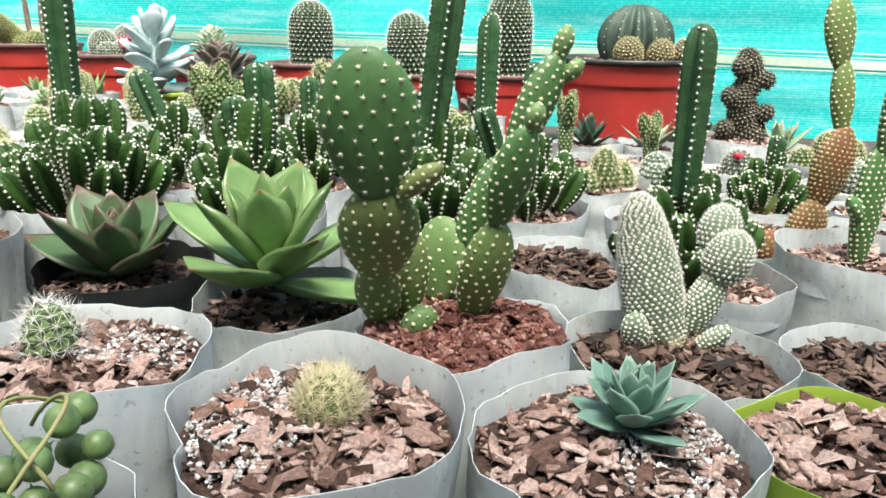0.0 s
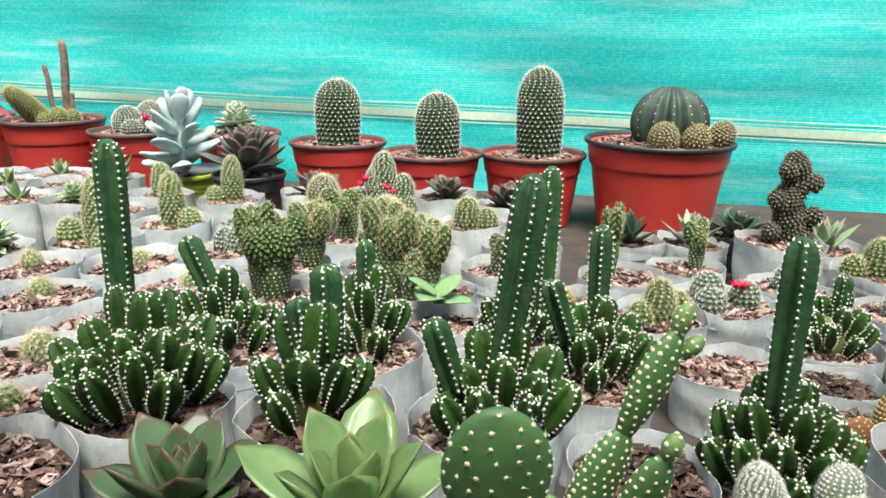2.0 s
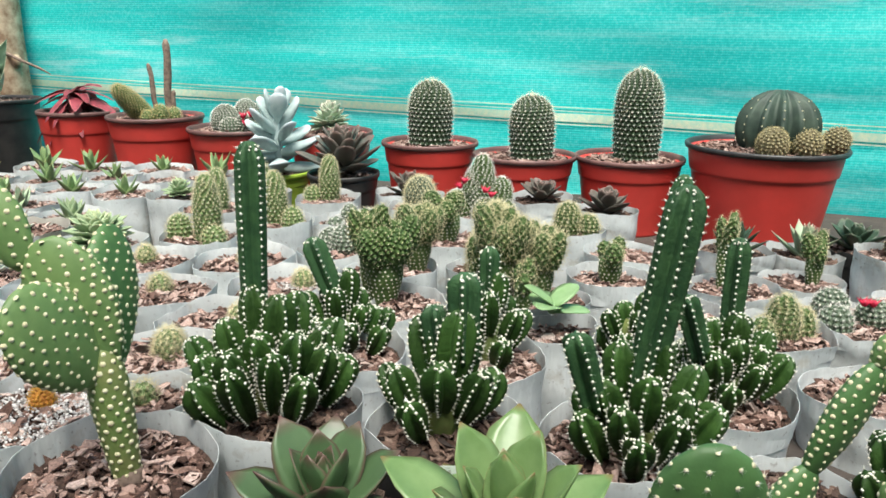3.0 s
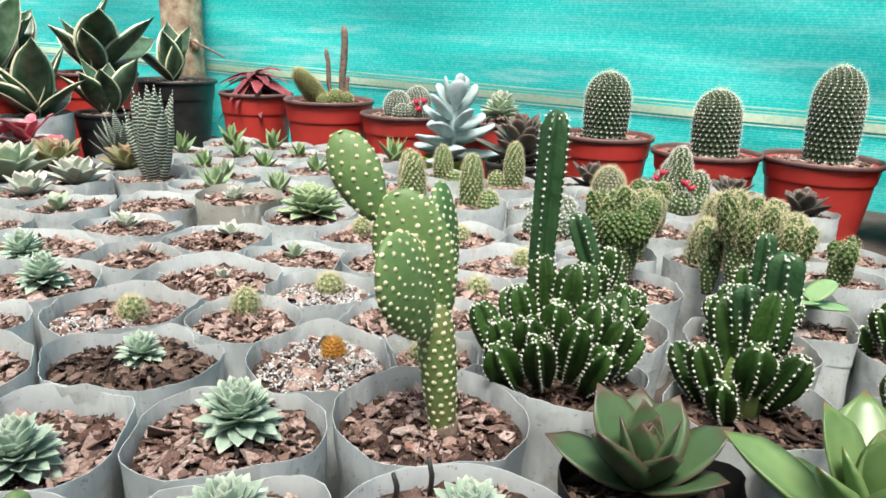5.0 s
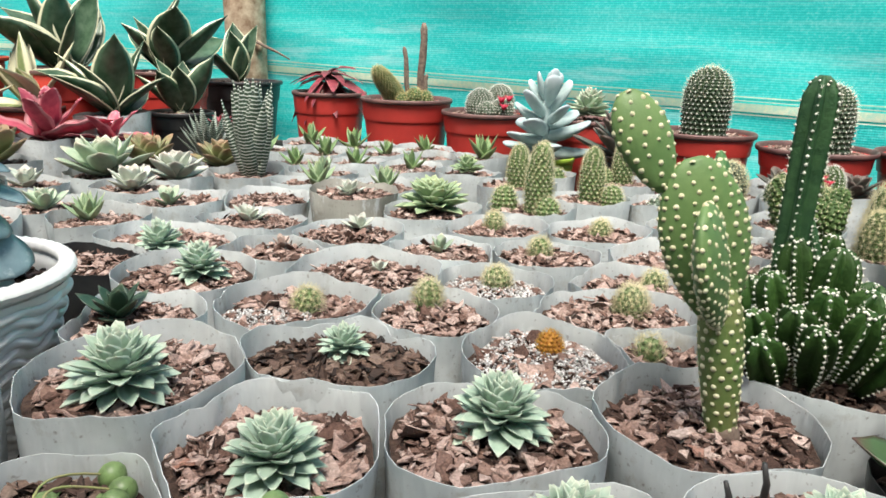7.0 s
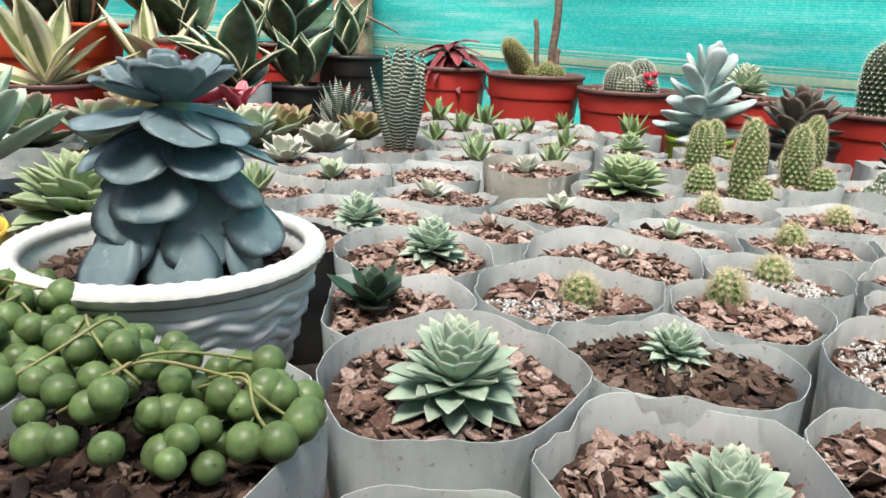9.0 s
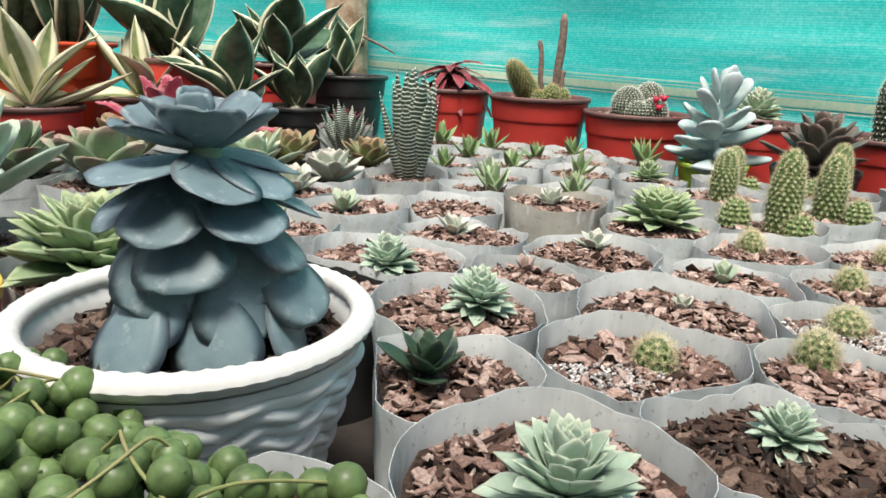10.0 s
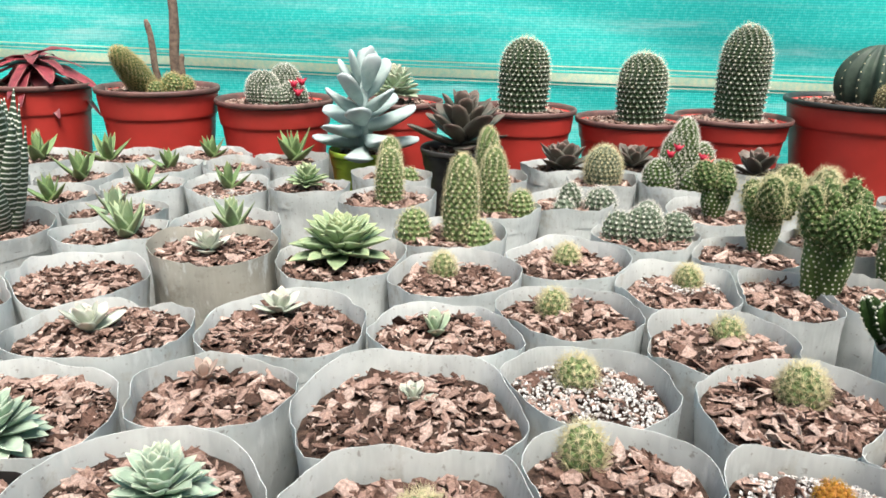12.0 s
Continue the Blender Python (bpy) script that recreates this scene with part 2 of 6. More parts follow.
LIPSTICK = material("glossy_lime_succulent_leaf", (0.15, 0.26, 0.085), (0.22, 0.34, 0.135), scale=30, rough=0.32, tip=(0.24, 0.14, 0.06), tip_from=0.93, edge=(0.3, 0.24, 0.1), edge_from=0.94, thin=0.22, spread=0.06)
WINE = material("wine_edged_green_leaf", (0.055, 0.11, 0.044), (0.082, 0.145, 0.062), scale=28, rough=0.42, tip=(0.12, 0.055, 0.05), tip_from=0.80, edge=(0.125, 0.065, 0.055), edge_from=0.82, edge_soft=0.2, thin=0.12, spread=0.08)
BLUE = material("slate_blue_waxy_leaf", (0.19, 0.265, 0.285), (0.125, 0.19, 0.215), scale=45, rough=0.5, dirt=(0.48, 0.53, 0.54), edge=(0.2, 0.21, 0.25), edge_from=0.9, spread=0.12, bump=0.1)
POWDER = material("powdery_grey_blue_leaf", (0.38, 0.465, 0.45), (0.28, 0.37, 0.365), scale=60, rough=0.65, tip=(0.42, 0.48, 0.5), tip_from=0.7, spread=0.06)
PALEROS = material("pale_mint_leaf", (0.44, 0.52, 0.38), (0.34, 0.45, 0.31), scale=120, rough=0.55, tip=(0.55, 0.5, 0.4), tip_from=0.8, thin=0.15, spread=0.12)
WHITEROS = material("whitish_succulent_leaf", (0.6, 0.62, 0.54), (0.48, 0.53, 0.44), scale=120, rough=0.6, tip=(0.6, 0.52, 0.46), tip_from=0.8, thin=0.15, spread=0.1)
PINKROS = material("pinkish_succulent_leaf", (0.5, 0.36, 0.31), (0.42, 0.33, 0.28), scale=120, rough=0.6, thin=0.15)
OLIVEROS = material("olive_bronze_leaf", (0.19, 0.22, 0.1), (0.25, 0.26, 0.13), scale=100, rough=0.5, tip=(0.26, 0.15, 0.09), tip_from=0.65, spread=0.12)
GREYROS = material("grey_green_waxy_leaf", (0.2, 0.28, 0.17), (0.27, 0.34, 0.22), scale=80, rough=0.55, tip=(0.33, 0.22, 0.18), tip_from=0.8, spread=0.12)
PURPLE = material("dusky_brown_purple_leaf", (0.08, 0.074, 0.062), (0.125, 0.118, 0.095), scale=70, rough=0.5, tip=(0.14, 0.09, 0.075), tip_from=0.75, spread=0.15)
CRIMSON = material("crimson_bromeliad_leaf", (0.42, 0.045, 0.08), (0.22, 0.03, 0.05), scale=70, rough=0.45, edge=(0.5, 0.16, 0.17), edge_from=0.75, thin=0.15, spread=0.15)
DARKRED = material("dark_red_bromeliad_leaf", (0.33, 0.055, 0.075), (0.13, 0.02, 0.028), scale=70, rough=0.45, edge=(0.38, 0.12, 0.12), edge_from=0.7, thin=0.1, spread=0.2)
PINKBROM = material("pink_bromeliad_leaf", (0.58, 0.13, 0.18), (0.42, 0.07, 0.12), scale=60, rough=0.45, edge=(0.62, 0.27, 0.29), edge_from=0.7, thin=0.2, spread=0.15)
SNAKE = material("dark_snake_plant_leaf", (0.022, 0.06, 0.028), (0.075, 0.125, 0.075), scale=55, rough=0.35, edge=(0.70, 0.69, 0.48), edge_from=0.87, edge_soft=0.04, thin=0.05, spread=0.12)
SNAKEY = material("yellow_snake_plant_leaf", (0.13, 0.19, 0.07), (0.3, 0.33, 0.15), scale=40, rough=0.38, edge=(0.72, 0.69, 0.48), edge_from=0.32, edge_soft=0.16, thin=0.1, spread=0.1)
PEARL = material("glossy_green_pearl_leaf", (0.13, 0.28, 0.045), (0.09, 0.21, 0.03), scale=60, rough=0.4, spread=0.2, thin=0.15, island=[(0.09, 0.17, 0.055), (0.15, 0.24, 0.085), (0.26, 0.34, 0.14)])
VINE = material("pale_green_vine_stem", (0.26, 0.3, 0.1), (0.3, 0.26, 0.12), scale=100, rough=0.6)
LEAFLET = material("plain_green_leaf", (0.2, 0.34, 0.14), (0.26, 0.4, 0.2), scale=60, rough=0.4, thin=0.2)


def zebra_material():
    m = material("white_banded_dark_leaf", (0.02, 0.045, 0.024), (0.035, 0.06, 0.03), scale=80, rough=0.5)
    nt = m.node_tree
    bsdf = nt.nodes["Principled BSDF"]
    dark = bsdf.inputs["Base Color"].links[0].from_socket
    wob = calc(nt, "MULTIPLY", noisy(nt, 160), 4.0)
    wave = calc(nt, "SINE", calc(nt, "ADD", calc(nt, "MULTIPLY", attr(nt, "along"), 140.0), wob))
    nt.links.new(mixed(nt, ranged(nt, wave, 0.60, 0.80), dark, (0.66, 0.68, 0.62)), bsdf.inputs["Base Color"])
    return m


ZEBRA = zebra_material()


def net_material():
    """Knitted shade cloth: fine courses, wrinkle highlights and sheen put into the colour, a pair of cream selvedge
    stripes.
    """
    m = bpy.data.materials.new("turquoise_shade_net")
    m.use_nodes = True
    nt = m.node_tree
    bsdf = nt.nodes["Principled BSDF"]
    bsdf.inputs["Roughness"].default_value = 0.55
    co = nt.nodes.new("ShaderNodeTexCoord")
    xyz = nt.nodes.new("ShaderNodeSeparateXYZ")
    nt.links.new(co.outputs["Object"], xyz.inputs[0])
    x, z = xyz.outputs[0], xyz.outputs[2]
    course = calc(nt, "SINE", calc(nt, "MULTIPLY", z, 2 * math.pi / 0.0046))
    wale = calc(nt, "SINE", calc(nt, "MULTIPLY", x, 2 * math.pi / 0.0042))
    stretch = nt.nodes.new("ShaderNodeMapping")
    stretch.inputs["Scale"].default_value = (1.2, 1.0, 22.0)
    nt.links.new(co.outputs["Object"], stretch.inputs[0])
    streak = node(nt, "ShaderNodeTexNoise", Scale=3.0, Detail=5.0, Roughness=0.65)
    nt.links.new(stretch.outputs[0], streak.inputs["Vector"])
    # Paler streaks: highlights along wrinkles, painted into the tone.
    wrinkle_light = ranged(nt, streak.outputs[0], 0.46, 0.72)
    tone = mixed(nt, ranged(nt, course, -0.5, 0.9), (0.018, 0.67, 0.605), (0.04, 0.82, 0.745))
    tone = mixed(nt, calc(nt, "MULTIPLY", wrinkle_light, 0.7), tone, (0.25, 0.78, 0.73))
    speck = node(nt, "ShaderNodeTexNoise", Scale=170.0, Detail=3.0, Roughness=0.7)
    nt.links.new(co.outputs["Object"], speck.inputs["Vector"])
    tone = mixed(nt, calc(nt, "MULTIPLY", ranged(nt, speck.outputs[0], 0.45, 0.7), 0.4), tone, (0.006, 0.5, 0.45))
    tone = mixed(nt, calc(nt, "MULTIPLY", ranged(nt, speck.outputs[0], 0.5, 0.3), 0.35), tone, (0.35, 0.88, 0.84))
    # Whitish patches painted for sheen and bright sky showing through.
    net_sheen = node(nt, "ShaderNodeTexNoise", Scale=2.6, Detail=6.0, Roughness=0.7)
    slant = nt.nodes.new("ShaderNodeMapping")
    slant.inputs["Scale"].default_value = (1.0, 1.0, 8.0)
    slant.inputs["Rotation"].default_value = (0.0, 0.12, 0.0)
    nt.links.new(co.outputs["Object"], slant.inputs[0])
    nt.links.new(slant.outputs[0], net_sheen.inputs["Vector"])
    tone = mixed(nt, calc(nt, "MULTIPLY", ranged(nt, net_sheen.outputs[0], 0.55, 0.68), 0.38), tone, (0.72, 0.92, 0.9))
    nt.links.new(tone, bsdf.inputs["Base Color"])
    bp = node(nt, "ShaderNodeBump", Strength=0.24, Distance=0.002)
    nt.links.new(calc(nt, "ADD", course, calc(nt, "MULTIPLY", wale, 0.8)), bp.inputs["Height"])
    nt.links.new(bp.outputs[0], bsdf.inputs["Normal"])
    tr = nt.nodes.new("ShaderNodeBsdfTranslucent")
    nt.links.new(tone, tr.inputs[0])
    mx = nt.nodes.new("ShaderNodeMixShader")
    mx.inputs[0].default_value = 0.35
    nt.links.new(bsdf.outputs[0], mx.inputs[1])
    nt.links.new(tr.outputs[0], mx.inputs[2])
    clear = nt.nodes.new("ShaderNodeBsdfTransparent")
    blot = node(nt, "ShaderNodeTexNoise", Scale=7.0, Detail=3.0)
    nt.links.new(co.outputs["Object"], blot.inputs["Vector"])
    hole = calc(nt, "MULTIPLY", ranged(nt, course, -1.0, -0.2, 1.0, 0.0), ranged(nt, wale, -0.4, 0.6))
    hole = calc(nt, "MULTIPLY", hole, ranged(nt, blot.outputs[0], 0.4, 0.62, 0.02, 0.08))
    mx2 = nt.nodes.new("ShaderNodeMixShader")
    nt.links.new(hole, mx2.inputs[0])
    nt.links.new(mx.outputs[0], mx2.inputs[1])
    nt.links.new(clear.outputs[0], mx2.inputs[2])
    nt.links.new(mx2.outputs[0], nt.nodes["Material Output"].inputs[0])
    return m


NET = net_material()
STRIPE = material("cream_net_stripe", (0.82, 0.80, 0.60), (0.55, 0.74, 0.60), scale=120, rough=0.6, bump=0.4, bscale=400, thin=0.35)


# ---- mesh tools ----
class Geo:
    """Points and faces of one mesh, with each point's place along and across its leaf."""

    def __init__(self):
        self.v, self.f, self.a = [], [], []

    def add(self, pts, faces, uv=None):
        n = len(self.v)
        self.v.extend(tuple(p) for p in pts)
        self.f.extend(tuple(i + n for i in f) for f in faces)
        self.a.extend(uv if uv is not None else [(0.0, 0.5)] * len(pts))
        return self

    def mesh(self, name, mat, smooth=True):
        me = bpy.data.meshes.new(name)
        me.from_pydata(self.v, [], self.f)
        me.materials.append(mat)
        if smooth:
            me.polygons.foreach_set("use_smooth", [True] * len(self.f))
        if any(q[0] for q in self.a):
            for k, key in enumerate(("along", "across")):
                layer = me.attributes.new(key, "FLOAT", "POINT")
                layer.data.foreach_set("value", [q[k] for q in self.a])
        me.update()
        return me


def part(name, geo, mat, parent=None, label="", at=(0, 0, 0), kind="", smooth=True):
    ob = new(name, geo.mesh(name, mat, smooth))
    ob.location = at
    if parent is not None:
        ob.parent = parent
    return tagged(ob, label, kind=kind)


def thing(name, x, y, label, category, group="", z=0.0):
    root = new(name)
    root.empty_display_size = 0.02
    root.location = (x, y, z)
    return tagged(root, label, category, group)


def rings(levels, closed_top=True, closed_bottom=False, uv=None):
    """Skin rings of points (each the same count) into a tube."""
    n = len(levels[0])
    pts = [p for ring in levels for p in ring]
    faces = []
    for i in range(len(levels) - 1):
        for j in range(n):
            k = (j + 1) % n
            faces.append((i * n + j, i * n + k, (i + 1) * n + k, (i + 1) * n + j))
    if closed_top:
        faces.append(tuple((len(levels) - 1) * n + j for j in range(n)))
    if closed_bottom:
        faces.append(tuple(reversed(range(n))))
    return pts, faces, uv


def lathe(geo, profile, n=40, c=(0, 0, 0), wob=None):
    lv = []
    for i, (r, z) in enumerate(profile):
        ring = []
        for j in range(n):
            a = 2 * math.pi * j / n
            rr = r + (wob(a, i, r, z) if wob else 0.0)
            ring.append((c[0] + rr * math.cos(a), c[1] + rr * math.sin(a), c[2] + z))
        lv.append(ring)
    pts, faces, _ = rings(lv, closed_top=False)
    return geo.add(pts, faces)


def tube(geo, path, radii, n=6):
    lv = []
    for i, p in enumerate(path):
        p = Vector(p)
        d = (Vector(path[min(i + 1, len(path) - 1)]) - Vector(path[max(i - 1, 0)])).normalized()
        s = d.cross(Vector((0.3, 0.9, 0.2))).normalized()
        t = d.cross(s)
        r = radii[i] if isinstance(radii, (list, tuple)) else radii
        lv.append([tuple(p + r * (math.cos(2 * math.pi * j / n) * s + math.sin(2 * math.pi * j / n) * t)) for j in range(n)])
    pts, faces, _ = rings(lv, True, True)
    return geo.add(pts, faces)


def basis(up, facing=0.0):
    """An upright frame (side, front, up) round the direction up, turned by facing degrees."""
    u = Vector(up).normalized()
    ref = Vector((math.cos(radians(facing)), math.sin(radians(facing)), 0))
    s = (ref - u * ref.dot(u)).normalized()
    return s, u.cross(s), u


def bead(geo, p, r, squash=1.0, axis=None):
    """A small eight-sided tuft."""
    p = Vector(p)
    s, f, u = basis(axis or (0, 0, 1), 17)
    pts = [p + s * r, p + f * r, p - s * r, p - f * r, p + u * r * squash, p - u * r * squash]
    geo.add([tuple(q) for q in pts], [(0, 1, 4), (1, 2, 4), (2, 3, 4), (3, 0, 4), (1, 0, 5), (2, 1, 5), (3, 2, 5), (0, 3, 5)])


def tuft(geo, p, r, height, axis):
    """A low round cushion lying on a surface."""
    p = Vector(p)
    s, f, u = basis(axis, 17)
    pts = [p + (s * math.cos(math.pi * k / 3) + f * math.sin(math.pi * k / 3)) * r - u * 0.2 * r for k in range(6)]
    pts += [p + (s * math.cos(math.pi * k / 3) + f * math.sin(math.pi * k / 3)) * r * 0.6 + u * 0.75 * height for k in range(6)] + [p + u * height]
    geo.add([tuple(q) for q in pts], [(k, (k + 1) % 6, 6 + (k + 1) % 6, 6 + k) for k in range(6)] + [(6 + k, 6 + (k + 1) % 6, 12) for k in range(6)])


def spike(geo, p, d, length, w):
    p, d = Vector(p), Vector(d).normalized()
    s, f, _ = basis(d, 31)
    pts = [p + s * w, p - 0.5 * s * w + 0.87 * f * w, p - 0.5 * s * w - 0.87 * f * w, p + d * length]
    geo.add([tuple(q) for q in pts], [(0, 1, 3), (1, 2, 3), (2, 0, 3)])


def spray(geo, p, nrm, count, length, w, rng, flat=0.9):
    """A star of spines round the direction nrm."""
    s, f, u = basis(nrm, rng.uniform(0, 360))
    for k in range(count):
        a = 2 * math.pi * (k + rng.random() * 0.6) / count
        lift = rng.uniform(0.2, 1.0) if flat < 1 else rng.uniform(0, 0.4)
        spike(geo, p, s * math.cos(a) * flat + f * math.sin(a) * flat + u * lift, length * rng.uniform(0.7, 1.15), w)


def ball(geo, c, r, nu=10, nv=6, stretch=(1, 1, 1)):
    lv = []
    for i in range(1, nv):
        b = math.pi * i / nv
        lv.append([(c[0] + r * stretch[0] * math.sin(b) * math.cos(2 * math.pi * j / nu), c[1] + r * stretch[1] * math.sin(b) * math.sin(2 * math.pi * j / nu),
                    c[2] - r * stretch[2] * math.cos(b)) for j in range(nu)])
    n = len(geo.v)
    pts, faces, _ = rings(lv, False)
    pts += [(c[0], c[1], c[2] - r * stretch[2]), (c[0], c[1], c[2] + r * stretch[2])]
    lo, hi = len(pts) - 2, len(pts) - 1
    faces += [((j + 1) % nu, j, lo) for j in range(nu)]
    base = (nv - 2) * nu
    faces += [(base + j, base + (j + 1) % nu, hi) for j in range(nu)]
    geo.add(pts, faces)


PROFILES = {
    "column": lambda s: (0.86 + 0.14 * min(1.0, 1.6 * s)) * math.sqrt(max(0.0, 1 - max(0.0, (s - 0.86) / 0.14) ** 2.2)),
    "cylinder": lambda s: (0.9 + 0.1 * math.sin(math.pi * min(1, s * 1.1))) * math.sqrt(max(0.0, 1 - max(0.0, (s - 0.66) / 0.34) ** 2.4)),
    "pad": lambda s: max(0.0, math.sin(math.pi * (s * 0.95 + 0.045))) ** 0.52 * (0.72 + 0.36 * s),
    "club": lambda s: (0.55 + 0.45 * min(1, s * 2.2)) * math.sqrt(max(0.0, 1 - max(0.0, (s - 0.7) / 0.3) ** 2)),
    "barrel": lambda s: (0.82 + 0.18 * math.sin(math.pi * min(1, s * 1.3))) * math.sqrt(max(0.0, 1 - max(0.0, (s - 0.62) / 0.38) ** 2.2)),
    "globe": lambda s: math.sqrt(max(0.0, 1 - (2 * (s * 0.88 + 0.12) - 1) ** 2)),
    "stalk": lambda s: (0.60 + 0.40 * min(1.0, 1.9 * s) ** 0.8) * math.sqrt(max(0.0, 1 - max(0.0, (s - 0.70) / 0.30) ** 2)),
    "taper": lambda s: (1 - 0.45 * s) * math.sqrt(max(0.0, 1 - max(0.0, (s - 0.85) / 0.15) ** 2)),
}


def body(geo, base, up, facing, length, width, thick, profile="pad", n=14, m=11, ribs=0, depth=0.0, bend=(0, 0, 0)):
    """A fleshy cactus body of oval section; returns a function (s, angle) -> point, normal."""
    s_, f_, u_ = basis(up, facing)
    base, bend = Vector(base), Vector(bend)
    pr = PROFILES[profile]

    def place(s, a):
        k = pr(s)
        if ribs:
            k *= 1 - depth * (0.5 - 0.5 * math.cos(ribs * a)) ** 0.8
        return base + u_ * (length * s) + bend * s * s + s_ * (0.5 * width * k * math.cos(a)) + f_ * (0.5 * thick * k * math.sin(a))

    lv, uv = [], []
    steps = [i / m for i in range(m)] + [0.97, 0.995]
    for s in steps:
        lv.append([tuple(place(s, 2 * math.pi * j / n)) for j in range(n)])
        uv += [(max(s, 0.001), j / n) for j in range(n)]
    pts, faces, _ = rings(lv, True, True)
    geo.add(pts, faces, uv)

    def surface(s, a):
        p = place(s, a)
        e = 0.02
        du, da = place(min(s + e, 0.995), a) - place(max(s - e, 0.0), a), place(s, a + 0.05) - place(s, a - 0.05)
        nrm = da.cross(du)
        nrm = nrm.normalized() if nrm.length > 1e-12 else u_
        return p, (u_ if s > 0.97 else nrm)

    return surface


def sites(surface, length, width, thick, profile, gap, rng, lo=0.06, hi=0.98, jitter=0.15):
    """Areole places in staggered rows over a body, about gap apart."""
    out = []
    rows = max(3, int(length * (hi - lo) * 1.1 / (gap * 0.8)))
    if profile in ("globe", "barrel", "cylinder"):
        rows, hi = int(rows * 1.25), 0.993
    for i in range(rows):
        f = i / (rows - 1)
        s = lo + (hi - lo) * (1 - (1 - f) ** 1.6 if profile in ("globe", "barrel", "cylinder") else f)
        k = PROFILES[profile](s)
        around = math.pi * k * (1.5 * (width + thick) / 2 - 0.5 * math.sqrt(width * thick))
        cnt = max(1, int(around / gap))
        for j in range(cnt):
            a = 2 * math.pi * (j + 0.5 * (i % 2) + rng.uniform(-jitter, jitter)) / cnt
            out.append(surface(s, a))
    return out


def ribbed(parent, base, up, length, radius, rng, mat, ribs=5, gap=0.0034, wool=0.00098, depth=0.54, spines=5, slen=0.0023, bend=(0, 0, 0), name="stem", profile="club"):
    """One ribbed cactus stem with woolly areoles along its ribs."""
    g = Geo()
    face = rng.uniform(0, 360)
    surf = body(g, base, up, face, length, 2 * radius, 2 * radius, profile, n=ribs * 6, m=10, ribs=ribs, depth=depth, bend=bend)
    stem = part(name, g, mat, parent)
    w = Geo()
    cnt = max(4, int(length / gap))
    for k in range(ribs):
        a = 2 * math.pi * k / ribs
        for i in range(cnt):
            p, nrm = surf(0.06 + 0.92 * (i + 0.4 * (k % 2)) / cnt, a)
            bead(w, p, wool * rng.uniform(0.6, 1.35), rng.uniform(0.5, 0.9), nrm)
            for _ in range(spines):
                spike(w, p, nrm + Vector((rng.uniform(-1, 1), rng.uniform(-1, 1), rng.uniform(-0.5, 1))), slen * rng.uniform(0.5, 1.4), 0.00013)
    for _ in range(16):
        p, nrm = surf(rng.uniform(0.95, 0.985), rng.uniform(0, 6.28))
        bead(w, p, wool * 1.1, 0.7, nrm)
    part("areole_wool", w, WOOL, stem, "white woolly areole tufts", kind="stuff")
    return stem


def dotted(parent, base, up, facing, length, width, thick, rng, mat, wool, gap, size, profile="pad", name="pad", spines=0, slen=0.003, smat=None, n=16, bend=(0, 0, 0), flat=0.9, knob=0.0):
    """One pad or ball of a cactus with its rows of areoles, and spines where it has them."""
    g = Geo()
    surf = body(g, base, up, facing, length, width, thick, profile, n=n, bend=bend)
    pts = sites(surf, length, width, thick, profile, gap, rng)
    if knob:
        tub = Geo()
        for p, nrm in pts:
            bead(tub, p, gap * 0.58, knob, nrm)
        pts = [(p + nrm * gap * 0.5 * knob, nrm) for p, nrm in pts]
    ob = part(name, g, mat, parent)
    if knob:
        part("knobbed_skin", tub, mat, ob, kind="stuff")
    if size:
        w = Geo()
        for p, nrm in pts:
            if profile in ("pad", "stalk"):
                tuft(w, p, size * rng.uniform(0.7, 1.15), size * 0.32, nrm)
            else:
                bead(w, p, size * rng.uniform(0.75, 1.3), 0.4, nrm)
        part("areole_wool", w, wool, ob, kind="stuff")
    if spines:
        sp = Geo()
        for p, nrm in pts:
            spray(sp, p, nrm, spines, slen, slen * 0.013 + 0.00008, rng, flat)
        part("spine_coat", sp, smat, ob, kind="stuff")
    return ob


# ---- leaves ----
def leaf_points(length, width, thick, p1, p2, curl, cup, ns=8, wavy=0.0):
    prof = [((u + 0.06) ** p1) * ((1 - u) ** p2) for u in [i / 60 for i in range(61)]]
    peak = max(prof)
    lv, uv = [], []
    for i in range(ns + 1):
        u = i / ns
        u = u if i < ns else 0.995
        w = 0.5 * width * ((u + 0.06) ** p1) * ((1 - u) ** p2) / peak
        w *= 1 - 0.45 * max(0.0, (u - 0.8) / 0.2) ** 0.8 if p2 > 0.5 else 1.0
        th = thick * (1 - 0.75 * u ** 2) * min(1.0, 0.35 + w / (0.5 * width))
        y, z = length * u, curl * length * u * u
        ring = []
        for v, h in ((-1, 0.0), (-0.62, 0.42), (0, 0.55), (0.62, 0.42), (1, 0.0), (0.62, -0.36), (0, -0.5), (-0.62, -0.36)):
            wave = wavy * length * math.sin(u * 17 + v) * abs(v)
            ring.append((w * v, y, z + cup * w * v * v + h * th + wave))
            uv.append((max(u, 0.001), 0.5 + 0.5 * v))
        lv.append(ring)
    pts, faces, _ = rings(lv, True, True)
    return pts, faces, uv


LEAVES = {}


def leaf_mesh(mat, *shape):
    key = (mat.name, shape)
    if key not in LEAVES:
        LEAVES[key] = Geo().add(*leaf_points(*shape)).mesh("leaf", mat)
    return LEAVES[key]


